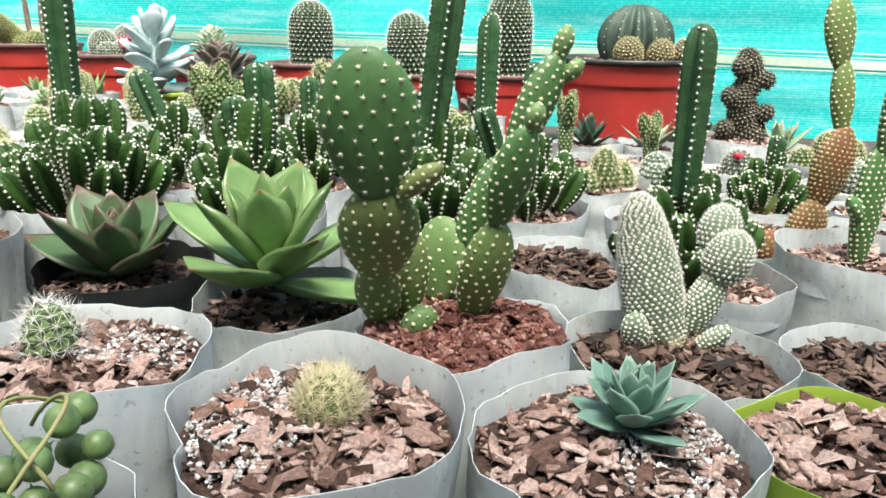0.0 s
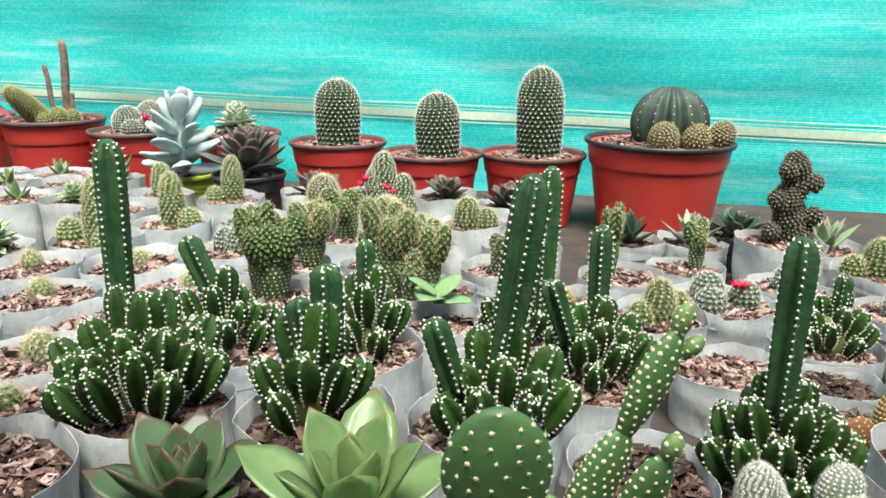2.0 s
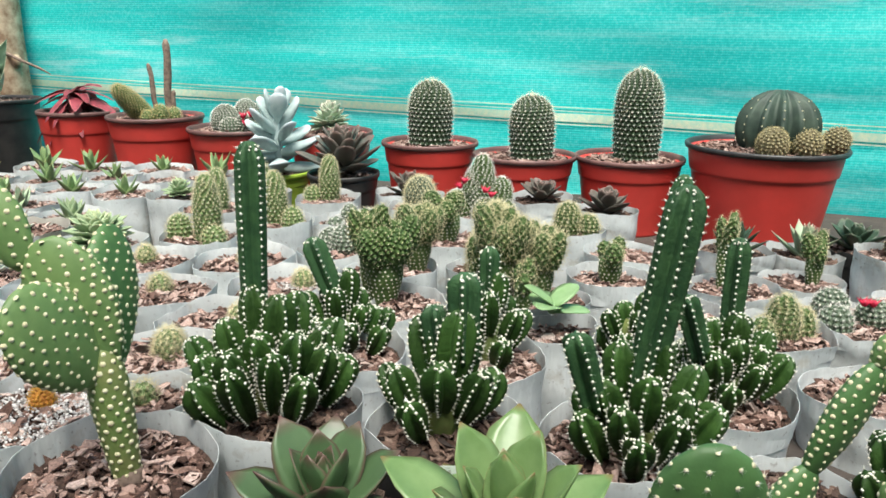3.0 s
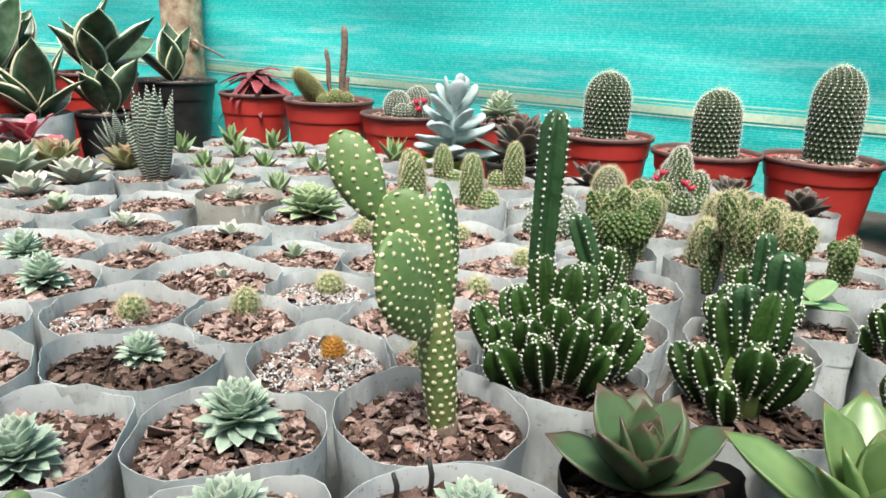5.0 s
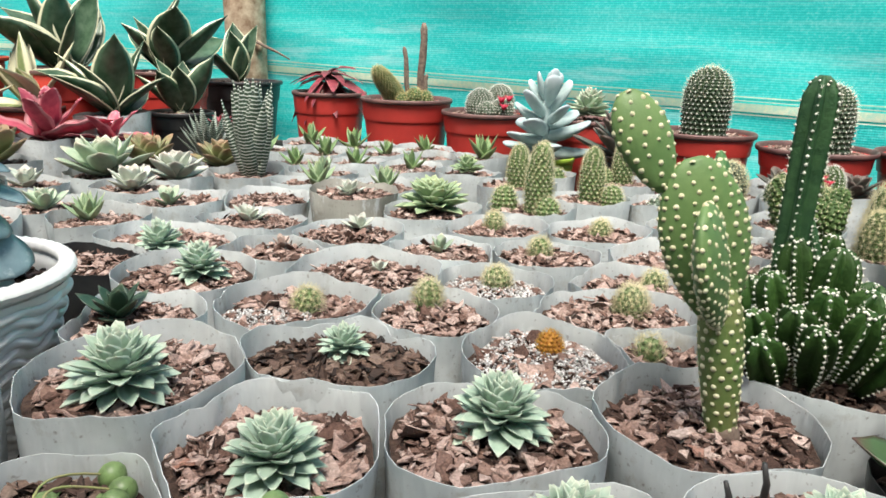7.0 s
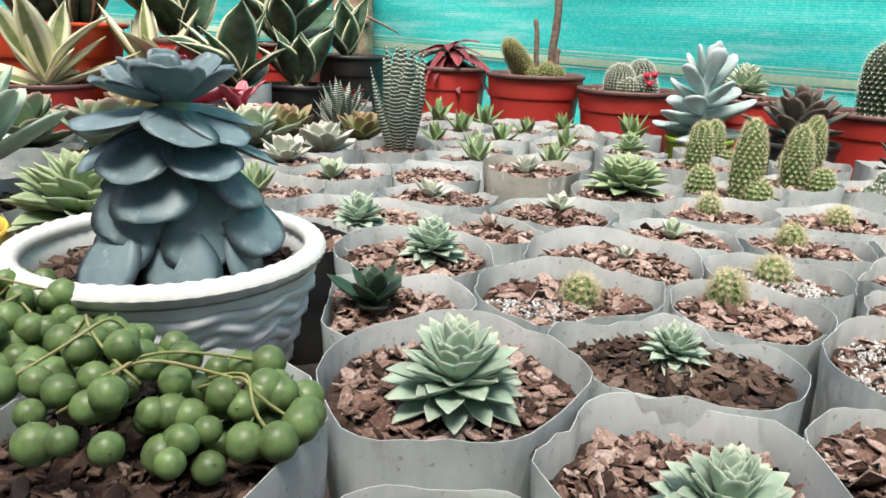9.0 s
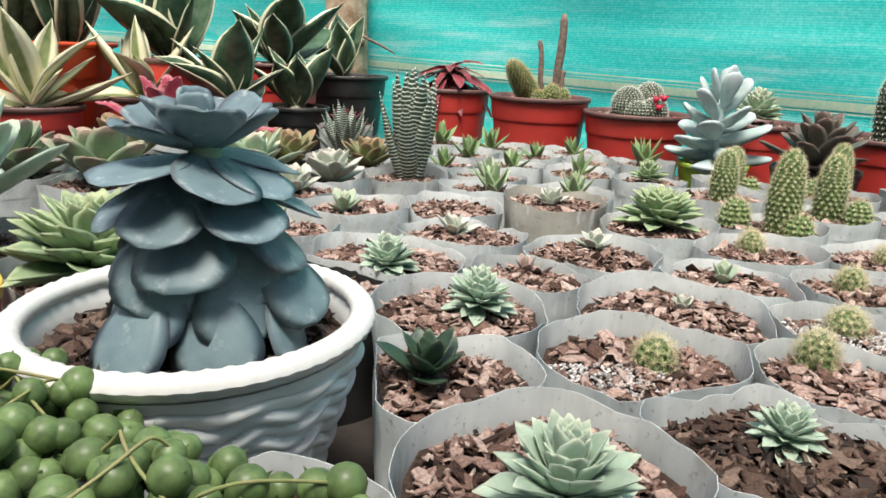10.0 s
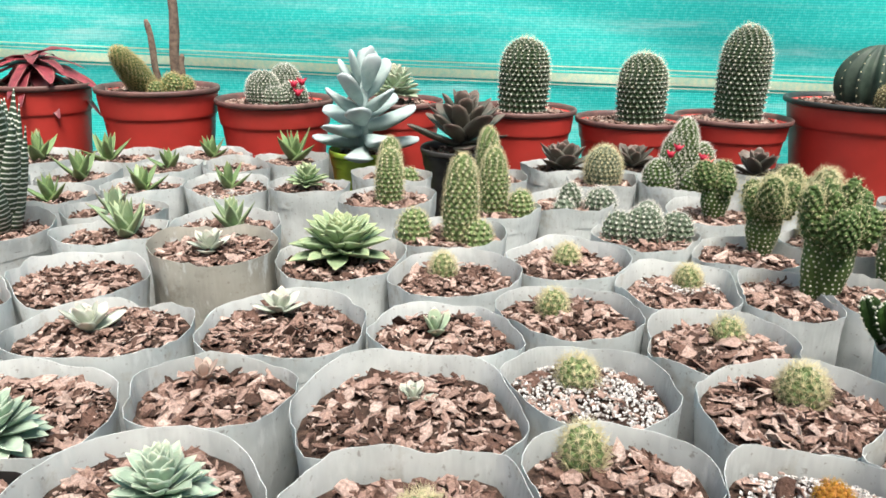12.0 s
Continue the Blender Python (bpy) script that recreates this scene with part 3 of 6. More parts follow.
def leaf(parent, me, at, yaw, elev, size=1.0, twist=0.0, name="leaf"):
    ob = new(name, me)
    ob.parent = parent
    ob.matrix_basis = Matrix.Translation(at) @ pose(0, 0, 0, 0, 0, yaw) @ pose(0, 0, 0, elev, 0, 0) @ pose(0, 0, 0, 0, twist, 0) @ Matrix.Scale(size, 4)
    return ob


def rosette(root, c, mat, n, length, width, thick, rng, p1=0.5, p2=0.5, curl=0.15, cup=0.25, e_out=12, e_in=78, shrink=0.55, rise=0.006, single=True, lean=(0, 0), name="rosette", label="", hub=None, ns=5, fall=0.9):
    """A rosette of spiralling leaves, outermost first; single: each leaf is an object of its own."""
    tilt = pose(0, 0, 0, lean[0], lean[1], 0)
    core = Geo()
    ball(core, (0, 0, rise * 0.4), max(thick * 0.9, 0.12 * width + 0.002), 8, 5)
    start = rng.uniform(0, 360)
    shape = (length, width, thick, p1, p2, curl, cup, ns if not single else 9)
    if single:
        hubob = part(name, core, hub or mat, root, label, at=c)
        hubob.matrix_basis = Matrix.Translation(c) @ tilt
        me = leaf_mesh(mat, *shape)
    else:
        pts, faces, uv = leaf_points(*shape)
        pts = [Vector(p) for p in pts]
    for i in range(n):
        fr = i / max(1, n - 1)
        yaw = start + 137.5 * i + rng.uniform(-9, 9)
        elev = e_out + (e_in - e_out) * fr ** fall + rng.uniform(-7, 7)
        size = (1 - shrink * fr ** 1.4) * rng.uniform(0.86, 1.08)
        at = Vector((0, 0, rise * fr))
        if single:
            leaf(hubob, me, at, yaw, elev, size, rng.uniform(-9, 9))
        else:
            m = Matrix.Translation(at) @ pose(0, 0, 0, 0, 0, yaw) @ pose(0, 0, 0, elev, 0, 0) @ Matrix.Scale(size, 4)
            core.add([tuple(m @ p) for p in pts], faces, uv)
    if not single:
        hubob = part(name, core, mat, root, label)
        hubob.matrix_basis = Matrix.Translation(c) @ tilt
    return hubob


# ---- ground and net ----
def ground():
    g = Geo()
    for x0, x1 in ((-40, -3), (-3, 3), (3, 40)):
        for y0, y1 in ((-40, -3), (-3, 4), (4, 40)):
            g.add([(x0, y0, 0), (x1, y0, 0), (x1, y1, 0), (x0, y1, 0)], [(0, 1, 2, 3)])
    tagged(part("ground", g, GROUND, smooth=False), "dark packed earth under the nursery bags", "ground", kind="structure")


def net_y(x):
    return 1.5 - 0.2 * x


def net_sag(x, z):
    return 0.010 * math.sin(7 * x + 5 * z) + 0.004 * math.sin(13 * x - 11 * z) + 0.003 * math.sin(3 * x + 31 * z + 1.5 * math.sin(5 * x)) + 0.0012 * math.sin(83 * z + 9 * x + 2 * math.sin(7 * x))


def band_z(x):
    """Height of the cream stripes, which run down slightly along the net."""
    return 0.1555 - 0.025 * x + 0.002 * math.sin(2.3 * x)


def shade_net():
    root = thing("shade_net", 0, 0, "turquoise knitted shade net with cream stripes, hung as a fence", "net")
    g = Geo()
    nx, nz = 120, 44
    pts = []
    for i in range(nz + 1):
        z = 0.95 * (i / nz) ** 1.2
        for j in range(nx + 1):
            x = -3.6 + 6.4 * j / nx
            pts.append((x, net_y(x) + net_sag(x, z), z))
    faces = [(i * (nx + 1) + j, i * (nx + 1) + j + 1, (i + 1) * (nx + 1) + j + 1, (i + 1) * (nx + 1) + j) for i in range(nz) for j in range(nx)]
    g.add(pts, faces)
    part("cloth", g, NET, root)
    for mid, half, mat in ((0.020, 0.0011, STRIPE), (0.0, 0.0080, STRIPE), (-0.013, 0.0012, STRIPE), (0.0125, 0.0008, STRIPE)):
        g = Geo()
        for j in range(240):
            x0, x1 = -3.6 + 6.4 * j / 240, -3.6 + 6.4 * (j + 1) / 240
            g.add([(x, net_y(x) + net_sag(x, band_z(x) + z) - 0.003, band_z(x) + z) for x, z in ((x0, mid - half), (x1, mid - half), (x1, mid + half), (x0, mid + half))], [(0, 1, 2, 3)])
        part("cream_stripe", g, mat, root, "cream selvedge stripe")


def post(x, y, r, h):
    root = thing("wooden_post", x, y, "weathered round wooden post holding up the shade net", "post")
    g = Geo()
    lathe(g, [(r * (1 + 0.05 * math.sin(5 * i)), h * i / 10) for i in range(11)] + [(0.001, h)], 18, wob=lambda a, i, q, z: 0.08 * q * math.sin(3 * a + i) * 0.5)
    part("trunk", g, WOOD, root)
    knot = Geo()
    ball(knot, (r * 0.9, -r * 0.4, 0.24), 0.012, 8, 5, (1, 1, 1.4))
    part("knot", knot, WOOD, root)
    twig = Geo()
    tube(twig, [(r * 0.6, -r * 0.7, 0.262), (r * 1.4, -r * 0.9, 0.246), (r * 2.2, -r * 0.8, 0.228), (r * 2.8, -r * 0.9, 0.214)], [0.004, 0.0036, 0.003, 0.0016], 7)
    part("twig_stub", twig, TWIG, root, "dark broken twig on the post")


# Added, out of view: blocks sun and sky over the nearest bags.
def shade_wall():
    g = Geo()
    x0, x1, y0, y1, z = -4.0, 3.5, -0.95, -0.75, 2.2
    g.add([(x0, y0, 0), (x1, y0, 0), (x1, y1, 0), (x0, y1, 0), (x0, y0, z), (x1, y0, z), (x1, y1, z), (x0, y1, z)],
          [(3, 2, 6, 7), (1, 0, 4, 5), (0, 3, 7, 4), (2, 1, 5, 6), (4, 7, 6, 5)])
    tagged(part("wall_south", g, PLASTER, smooth=False), "unseen plain plastered wall added behind the bed to shade its front", "wall", kind="structure")


ground()
shade_wall()
shade_net()
post(-1.333, 1.70, 0.052, 1.5)


# ---- bags and pots ----
POTS = []


def rim_z(x, y):
    """The bags stand a little lower towards one end of the bed and towards the net."""
    return min(0.092, max(0.055, 0.092 - 0.12 * max(0.0, x + 0.08))) - 0.008 * min(1.0, max(0.0, (y - 0.47) / 0.09))


def bag(x, y, r, plant, name, label, category="succulent", at=None, mulch="bark", film=None, rim=None, soil=None, group="plants in grow bags"):
    POTS.append(dict(kind="bag", x=x, y=y, r=r, plant=plant, name=name, label=label, category=category, at=at or (x, y), mulch=mulch, film=film or FILM, rim=rim or rim_z(x, y), soil=soil, group=group))


def outline(me, k):
    """Bag radius at 44 angles, pressed flat where neighbours touch."""
    rng = random.Random(int(1e5 * (me["x"] * 3.1 + me["y"] * 7.7)) & 0xFFFFFF)
    ph = [rng.uniform(0, 6.28) for _ in range(4)]
    out = []
    near = [o for o in POTS if o is not me and (o["x"] - me["x"]) ** 2 + (o["y"] - me["y"]) ** 2 < 0.06]
    for j in range(44):
        a = 2 * math.pi * j / 44
        corner = 0.022 * abs(math.sin(2.5 * a + ph[2])) - 0.012
        q = me["r"] * 1.06 * (1 + corner + 0.02 * math.sin(2 * a + ph[0]) + 0.022 * math.sin(3 * a + ph[1]) + 0.018 * math.sin(5 * a + ph[2]) + 0.012 * math.sin(8 * a + ph[3]))
        for o in near:
            dx, dy = o["x"] - me["x"], o["y"] - me["y"]
            dist = math.hypot(dx, dy)
            reach = dist - o["r"] - 0.002 if o["kind"] != "bag" else 0.5 * (dist + me["r"] - o["r"]) - 0.0012
            c = (math.cos(a) * dx + math.sin(a) * dy) / dist
            if c > 0.12:
                q = min(q, max(reach, 0.35 * me["r"]) / c)
        out.append(q)
    for _ in range(2):
        out = [min(out[j], 0.5 * out[j] + 0.25 * (out[j - 1] + out[(j + 1) % 44])) for j in range(44)]
    return out, rng


def chips(geo, radius_at, z, count, rng, small=0.0022, large=0.0078, tilt=34, mound=0.0):
    """Thin irregular bark flakes lying over one another, with finer bits between."""
    for i in range(count):
        a, q = rng.uniform(0, 6.283), math.sqrt(rng.random()) * 0.93
        rr = radius_at(a) * q
        fine = i < 0.45 * count
        s = rng.uniform(0.0008, 0.0024) if fine else small + (large - small) * rng.random() ** 1.8
        if not fine and rng.random() < 0.05:
            s = rng.uniform(large, large * 1.5)
        rr = max(0.0, min(rr, radius_at(a) - s - 0.001))
        lean = 40 if fine else tilt
        m = pose(0, 0, 0, rng.gauss(0, lean * 0.6), rng.gauss(0, lean * 0.6), rng.uniform(0, 360))
        k = 5 if fine else rng.choice((6, 7, 8))
        narrow = rng.uniform(0.22, 0.72)
        bow = rng.uniform(-0.2, 0.2) * s
        base = [Vector((s * math.cos(6.283 * j / k) * rng.uniform(0.5, 1.2), s * narrow * math.sin(6.283 * j / k) * rng.uniform(0.5, 1.25), bow if j % 2 else -bow)) for j in range(k)]
        c = Vector((rr * math.cos(a), rr * math.sin(a), z + mound * (1 - q * q) + (0.0 if fine else rng.uniform(0.0005, 0.004))))
        up = m @ Vector((0, 0, rng.uniform(0.0004, 0.001)))
        lo, hi = [c + m @ p for p in base], [c + m @ (p * 0.93) + up for p in base]
        geo.add([tuple(p) for p in lo + hi], [tuple(k + j for j in range(k))] + [(j, (j + 1) % k, k + (j + 1) % k, k + j) for j in range(k)])


def crumbs(geo, radius_at, z, count, rng, lo, hi, mound=0.0, sector=None):
    for _ in range(count):
        a = rng.uniform(*(sector or (0, 6.283)))
        q = math.sqrt(rng.random()) * 0.93
        rr = radius_at(a) * q
        s = rng.uniform(lo, hi)
        bead(geo, (rr * math.cos(a), rr * math.sin(a), z + mound * (1 - q * q) + s * 0.4), s, rng.uniform(0.6, 1.1), (rng.uniform(-1, 1), rng.uniform(-1, 1), 1))


def fill(root, radius_at, z, mulch, rng, scale=1.0, mound=0.003):
    g = Geo()
    lv = [[(radius_at(2 * math.pi * j / 32) * q * math.cos(2 * math.pi * j / 32), radius_at(2 * math.pi * j / 32) * q * math.sin(2 * math.pi * j / 32), z + mound * (1 - q * q) + 0.0012 * math.sin(9 * j + 30 * q)) for j in range(32)] for q in (1.0, 0.8, 0.55, 0.3, 0.08)]
    pts, faces, _ = rings(lv, True)
    g.add(pts, faces)
    part("soil", g, REDSOIL if mulch == "red" else SOIL, root)
    if mulch == "bare":
        return
    if mulch == "red":
        c = Geo()
        crumbs(c, radius_at, z, int(700 * scale), rng, 0.0007, 0.0024, mound)
        chips(c, radius_at, z, int(150 * scale), rng, 0.0018, 0.0045, 50, mound)
        part("crumbly_soil", c, REDCRUMB, root, kind="stuff", smooth=False)
        return
    c = Geo()
    chips(c, radius_at, z, int((680 if mulch != "perlite" else 300) * scale), rng, mound=mound)
    part("bark_mulch", c, DARKBARK if mulch == "dark" else BARK, root, kind="stuff", smooth=False)
    if mulch in ("perlite", "some"):
        p = Geo()
        turn = rng.uniform(0, 6.28)
        crumbs(p, radius_at, z + 0.0024, int((1900 if mulch == "perlite" else 700) * scale), rng, 0.0005, 0.0014, mound, None if mulch == "perlite" else (turn, turn + 2.2))
        part("perlite", p, PERLITE, root, kind="stuff", smooth=False)


CHIPS = {}


def chip_mesh(mat, kind):
    """One of ten curled bark flakes, shared by all pieces alike."""
    if (mat.name, kind) not in CHIPS:
        rng = random.Random(900 + kind)
        g = Geo()
        ln, wd, th = rng.uniform(0.008, 0.0125), rng.uniform(0.003, 0.0062), rng.uniform(0.0006, 0.0012)
        curl = rng.uniform(-0.25, 0.35)
        lv = []
        for i in range(5):
            u = i / 4 - 0.5
            half = wd * (1 - 1.2 * u * u) * rng.uniform(0.75, 1.1)
            sway = rng.uniform(-0.0008, 0.0008)
            z = curl * ln * u * u * 2 + rng.uniform(-0.0004, 0.0004)
            lv.append([(ln * u, sway - half, z), (ln * u, sway, z + curl * 0.003), (ln * u, sway + half, z), (ln * u, sway + half, z - th), (ln * u, sway, z - th + curl * 0.003), (ln * u, sway - half, z - th)])
        pts, faces, _ = rings(lv, True, True)
        g.add(pts, faces)
        CHIPS[(mat.name, kind)] = g.mesh("bark_chip", mat, smooth=False)
    return CHIPS[(mat.name, kind)]


def loose_chips(root, radius_at, z, mat, rng, count, keep=(0.0, 0.0)):
    for _ in range(count):
        a, q = rng.uniform(0, 6.283), math.sqrt(rng.uniform(0.03, 0.8))
        rr = radius_at(a) * q
        x, y = rr * math.cos(a), rr * math.sin(a)
        if math.hypot(x - keep[0], y - keep[1]) < 0.016:
            continue
        ob = new("bark_chip", chip_mesh(mat, rng.randrange(10)))
        ob.parent = root
        ob.matrix_basis = pose(x, y, z + rng.uniform(0.003, 0.0055), rng.gauss(0, 13), rng.gauss(0, 13), rng.uniform(0, 360)) @ Matrix.Scale(rng.uniform(0.7, 1.15), 4)


def build_bag(b, k):
    root = thing(b["name"], b["x"], b["y"], b["label"], b["category"], b["group"])
    rad, rng = outline(b, k)
    n = len(rad)
    rim, ph = b["rim"], rng.uniform(0, 6.28)
    stiff = 0.15 if b["film"] is LIME else 1.0
    folds = [(rng.uniform(0, n), rng.uniform(1.2, 3.0), rng.choice((-1, 1)) * rng.uniform(0.0008, 0.0026) * stiff) for _ in range(9)]
    crease, top = [], []
    for j in range(n):
        near = [max(0.0, 1 - min(abs(j - f), n - abs(j - f)) / w) * h for f, w, h in folds]
        crease.append(sum(near) + rng.uniform(-0.0004, 0.0004) * stiff)
        a = 2 * math.pi * j / n
        top.append(rim + stiff * (0.0024 * math.sin(a + ph) + 0.0012 * math.sin(4 * a + 2 * ph) - 0.9 * abs(sum(near)) + rng.uniform(-0.0007, 0.0007)))
    soil = b["soil"] if b["soil"] is not None else rim - rng.uniform(0.010, 0.015)

    def ring(q, shift, low=0.0, inward=0.0):
        out = []
        for j in range(n):
            a = 2 * math.pi * j / n
            bulge = 0.0016 * math.sin(2.1 * a + 7 * q + ph) * math.sin(math.pi * q) * stiff
            rr = rad[j] * (0.9 + 0.1 * q) + crease[j] * (0.3 + 0.7 * q) + bulge - inward + shift
            out.append((rr * math.cos(a), rr * math.sin(a), low + (top[j] - low) * q))
        return out

    g = Geo()
    pts, faces, _ = rings([ring(q, 0.0) for q in (0.0, 0.08, 0.22, 0.4, 0.58, 0.74, 0.88, 0.97, 1.0)], False)
    g.add(pts, faces)
    pts, faces, _ = rings([ring(1.0, 0.0), ring(1.0, -0.0003)], False)
    g.add(pts, faces)
    low = soil - 0.006
    pts, faces, _ = rings([ring(1.0, -0.0003)] + [[(x * k, y * k, low + (z - low) * q) for x, y, z in ring(1.0, -0.0008)] for q, k in ((0.6, 0.996), (0.25, 0.99), (0.0, 0.985))], False)
    g.add(pts, faces)
    part("bag", g, b["film"], root)
    fill(root, lambda a: rad[int(a / (2 * math.pi) * n) % n] * 0.99 - 0.0022, soil, b["mulch"], rng, (b["r"] / 0.05) ** 2)
    if b["y"] < 0.47 and b["mulch"] in ("bark", "some", "dark", "perlite"):
        loose_chips(root, lambda a: rad[int(a / (2 * math.pi) * n) % n] * 0.95 - 0.006, soil, DARKPIECE if b["mulch"] == "dark" else BARKPIECE, rng, 8 if b["mulch"] == "perlite" else 15, (b["at"][0] - b["x"], b["at"][1] - b["y"]))
    if b["plant"]:
        dx, dy = b["at"][0] - b["x"], b["at"][1] - b["y"]
        far = math.hypot(dx, dy)
        lim = 0.95 * b["r"]
        if far > lim:
            dx, dy = dx * lim / far, dy * lim / far
        b["plant"](root, (dx, dy, soil + 0.002), random.Random(int(1e4 * (b["x"] + 2 * b["y"] + 9))))


def nursery_pot(x, y, r, h, plant, name, label, category="cactus", mat=None, rimmat=None, mulch="bark", at=None, group="potted plants along the net"):
    POTS.append(dict(kind="pot", x=x, y=y, r=r, h=h, plant=plant, name=name, label=label, category=category, mat=mat or TERRA, rimmat=rimmat or POTRIM, mulch=mulch, at=at or (x, y), group=group))


def build_pot(b, k):
    root = thing(b["name"], b["x"], b["y"], b["label"], b["category"], b["group"])
    r, h = b["r"], b["h"]
    rng = random.Random(77 + k)
    g = Geo()
    lathe(g, [(0.0, 0.0), (r * 0.735, 0.0), (r * 0.745, 0.001), (r * 0.75, 0.004), (r * 0.755, 0.01), (r * 0.80, h * 0.27), (r * 0.845, h * 0.5), (r * 0.882, h * 0.695), (r * 0.888, h * 0.718), (r * 0.892, h * 0.724), (r * 0.908, h * 0.732), (r * 0.912, h * 0.738), (r * 0.918, h * 0.76), (r * 0.935, h * 0.85), (r * 0.948, h - 0.012), (r * 0.95, h - 0.008), (r * 0.925, h - 0.008), (r * 0.88, h * 0.76)], 64)
    part("pot", g, b["mat"], root)
    g = Geo()
    lathe(g, [(r * 0.95, h - 0.009), (r * 0.99, h - 0.008), (r, h - 0.005), (r, h - 0.002), (r * 0.985, h), (r * 0.96, h - 0.001), (r * 0.94, h - 0.004), (r * 0.925, h - 0.009), (r * 0.895, h - 0.028)], 64, wob=lambda a, i, q, z: 0.0012 * math.sin(2 * a + k))
    part("rim", g, b["rimmat"], root)
    fill(root, lambda a: r * 0.925, h - 0.013, b["mulch"], rng, (r / 0.05) ** 2 * 0.6, mound=0.005)
    if b["plant"]:
        b["plant"](root, (b["at"][0] - b["x"], b["at"][1] - b["y"], h - 0.009), random.Random(500 + k))


# ---- plants ----
def fairy(root, c, rng, spread=0.04, count=16, tall=(0.03, 0.055), radius=0.0085, columns=(), lift=0.0, mat=None):
    """A clump of short ribbed stems, with taller columns given as (dx, dy, z0, lean_x, lean_y, length, radius)."""
    for i in range(count):
        a, q = 137.5 * i, math.sqrt((i + 0.5) / count)
        dx, dy = spread * q * math.cos(radians(a)), spread * q * math.sin(radians(a))
        lean = 0.9 * q
        z = c[2] + lift + (1 - q) * 0.035 + rng.uniform(0, 0.006)
        ln = rng.uniform(*tall) * (1.05 - 0.25 * q)
        ribbed(root, (c[0] + dx * 0.6, c[1] + dy * 0.6, z), (math.cos(radians(a)) * lean * 0.75, math.sin(radians(a)) * lean * 0.75, 1), ln, radius * rng.uniform(0.85, 1.15), rng, mat or CEREUS, bend=(0, 0, 0.1 * ln))
    g = Geo()
    tube(g, [(c[0], c[1], c[2] - 0.01), (c[0], c[1], c[2] + 0.02 + lift), (c[0], c[1], c[2] + 0.035 + lift)], [0.012, 0.013, 0.008], 10)
    part("woody_base", g, PEAROLD, root)
    for dx, dy, z0, lx, ly, ln, rr in columns:
        ribbed(root, (c[0] + dx, c[1] + dy, z0), (lx, ly, 1), ln, rr, rng, COLUMN, ribs=6 if rr > 0.011 else 5, gap=0.0048, wool=0.00092, depth=0.55, name="column", profile="column")


def pincushion(size, mat, smat, gap=0.0040, spines=15, slen=0.0070, wool=None):
    """A small round spiny cactus, its body showing green between fine wispy spines."""
    def make(root, c, rng):
        size_now = 0.86 * size * rng.uniform(0.92, 1.08)
        dotted(root, (c[0], c[1], c[2] - size_now * 0.1), (rng.uniform(-.15, .15), rng.uniform(-.15, .15), 1), rng.uniform(0, 180), 0.82 * size_now * rng.uniform(0.95, 1.3), 0.80 * size_now, 0.76 * size_now, rng, mat, wool or CREAM, gap, 0.00042, "globe", "cactus_body", spines, slen, smat, n=14, flat=0.8, knob=0.75)
    return make


def cactus_group(stems, mat, smat, gap=0.0054, spines=10, slen=0.0055, profile="barrel", wool=None, size=0.0009):
    """Several upright spiny stems: (dx, dy, length, width, lean_x, lean_y)."""
    def make(root, c, rng):
        for dx, dy, ln, w, lx, ly in stems:
            w *= 0.87 if profile == "barrel" else 1.0
            dotted(root, (c[0] + dx, c[1] + dy, c[2] - 0.004), (lx, ly, 1), rng.uniform(0, 90), ln, w, w, rng, mat, wool or WOOL, gap, size, profile, "cactus_body", spines, slen, smat, n=14, flat=0.8, knob=0.8)
    return make


def cylinder_cactus(ln, w, crown=True):
    """A tall pincushion: dark tubercles in slanting rows tipped with white wool, a halo of fine spines at the crown."""
    def make(root, c, rng):
        g = Geo()
        surf = body(g, (c[0], c[1], c[2] - 0.006), (rng.uniform(-.03, .03), rng.uniform(-.03, .03), 1), 0, ln, w * 0.94, w * 0.94, "cylinder", n=22, m=14)
        ob = part("cactus_body", g, MAMMIL, root)
        tub, wool, sp = Geo(), Geo(), Geo()
        for p, nrm in sites(surf, ln, w, w, "cylinder", 0.0086, rng, lo=0.03, jitter=0.06):
            bead(tub, p, 0.0046, 1.0, nrm)
            q = p + nrm * 0.0042
            bead(wool, q, rng.uniform(0.0010, 0.0016), 0.8, nrm)
            spray(sp, q, nrm, 6, 0.0066, 0.00010, rng, 0.9)
        part("knobbed_skin", tub, MAMMIL, ob, kind="stuff", smooth=False)
        part("areole_wool", wool, WOOL, ob, kind="stuff")
        part("spine_coat", sp, SPINEW, ob, "white radiating spines", kind="stuff")
        cr = Geo()
        for _ in range(520):
            p, nrm = surf(1 - 0.45 * rng.random() ** 1.6, rng.uniform(0, 6.28))
            spike(cr, p + nrm * 0.003, nrm + Vector((rng.uniform(-.5, .5), rng.uniform(-.5, .5), rng.uniform(0, .7))), rng.uniform(0.006, 0.012), 0.00010)
        part("crown_halo", cr, SPINEY if crown else SPINEW, ob, "pale halo of crown spines", kind="stuff")
    return make


def semp(d, n=44, mat=None, e_out=4, single=True, lift=0.14, **kw):
    """A star of broad leaves with drawn-out points, of diameter d, tight and spiky at the heart."""
    def make(root, c, rng):
        o = dict(p1=0.8, p2=0.62, curl=0.05, cup=0.5, e_out=e_out - 24, e_in=86, shrink=0.22, rise=d * 0.10, fall=0.95, ns=11)
        o.update(kw)
        rosette(root, (c[0], c[1], c[2] + d * lift), mat or SEMP, int(n * 1.7), d * 0.41, d * 0.165, d * 0.03, rng, single=single, **o)
    return make


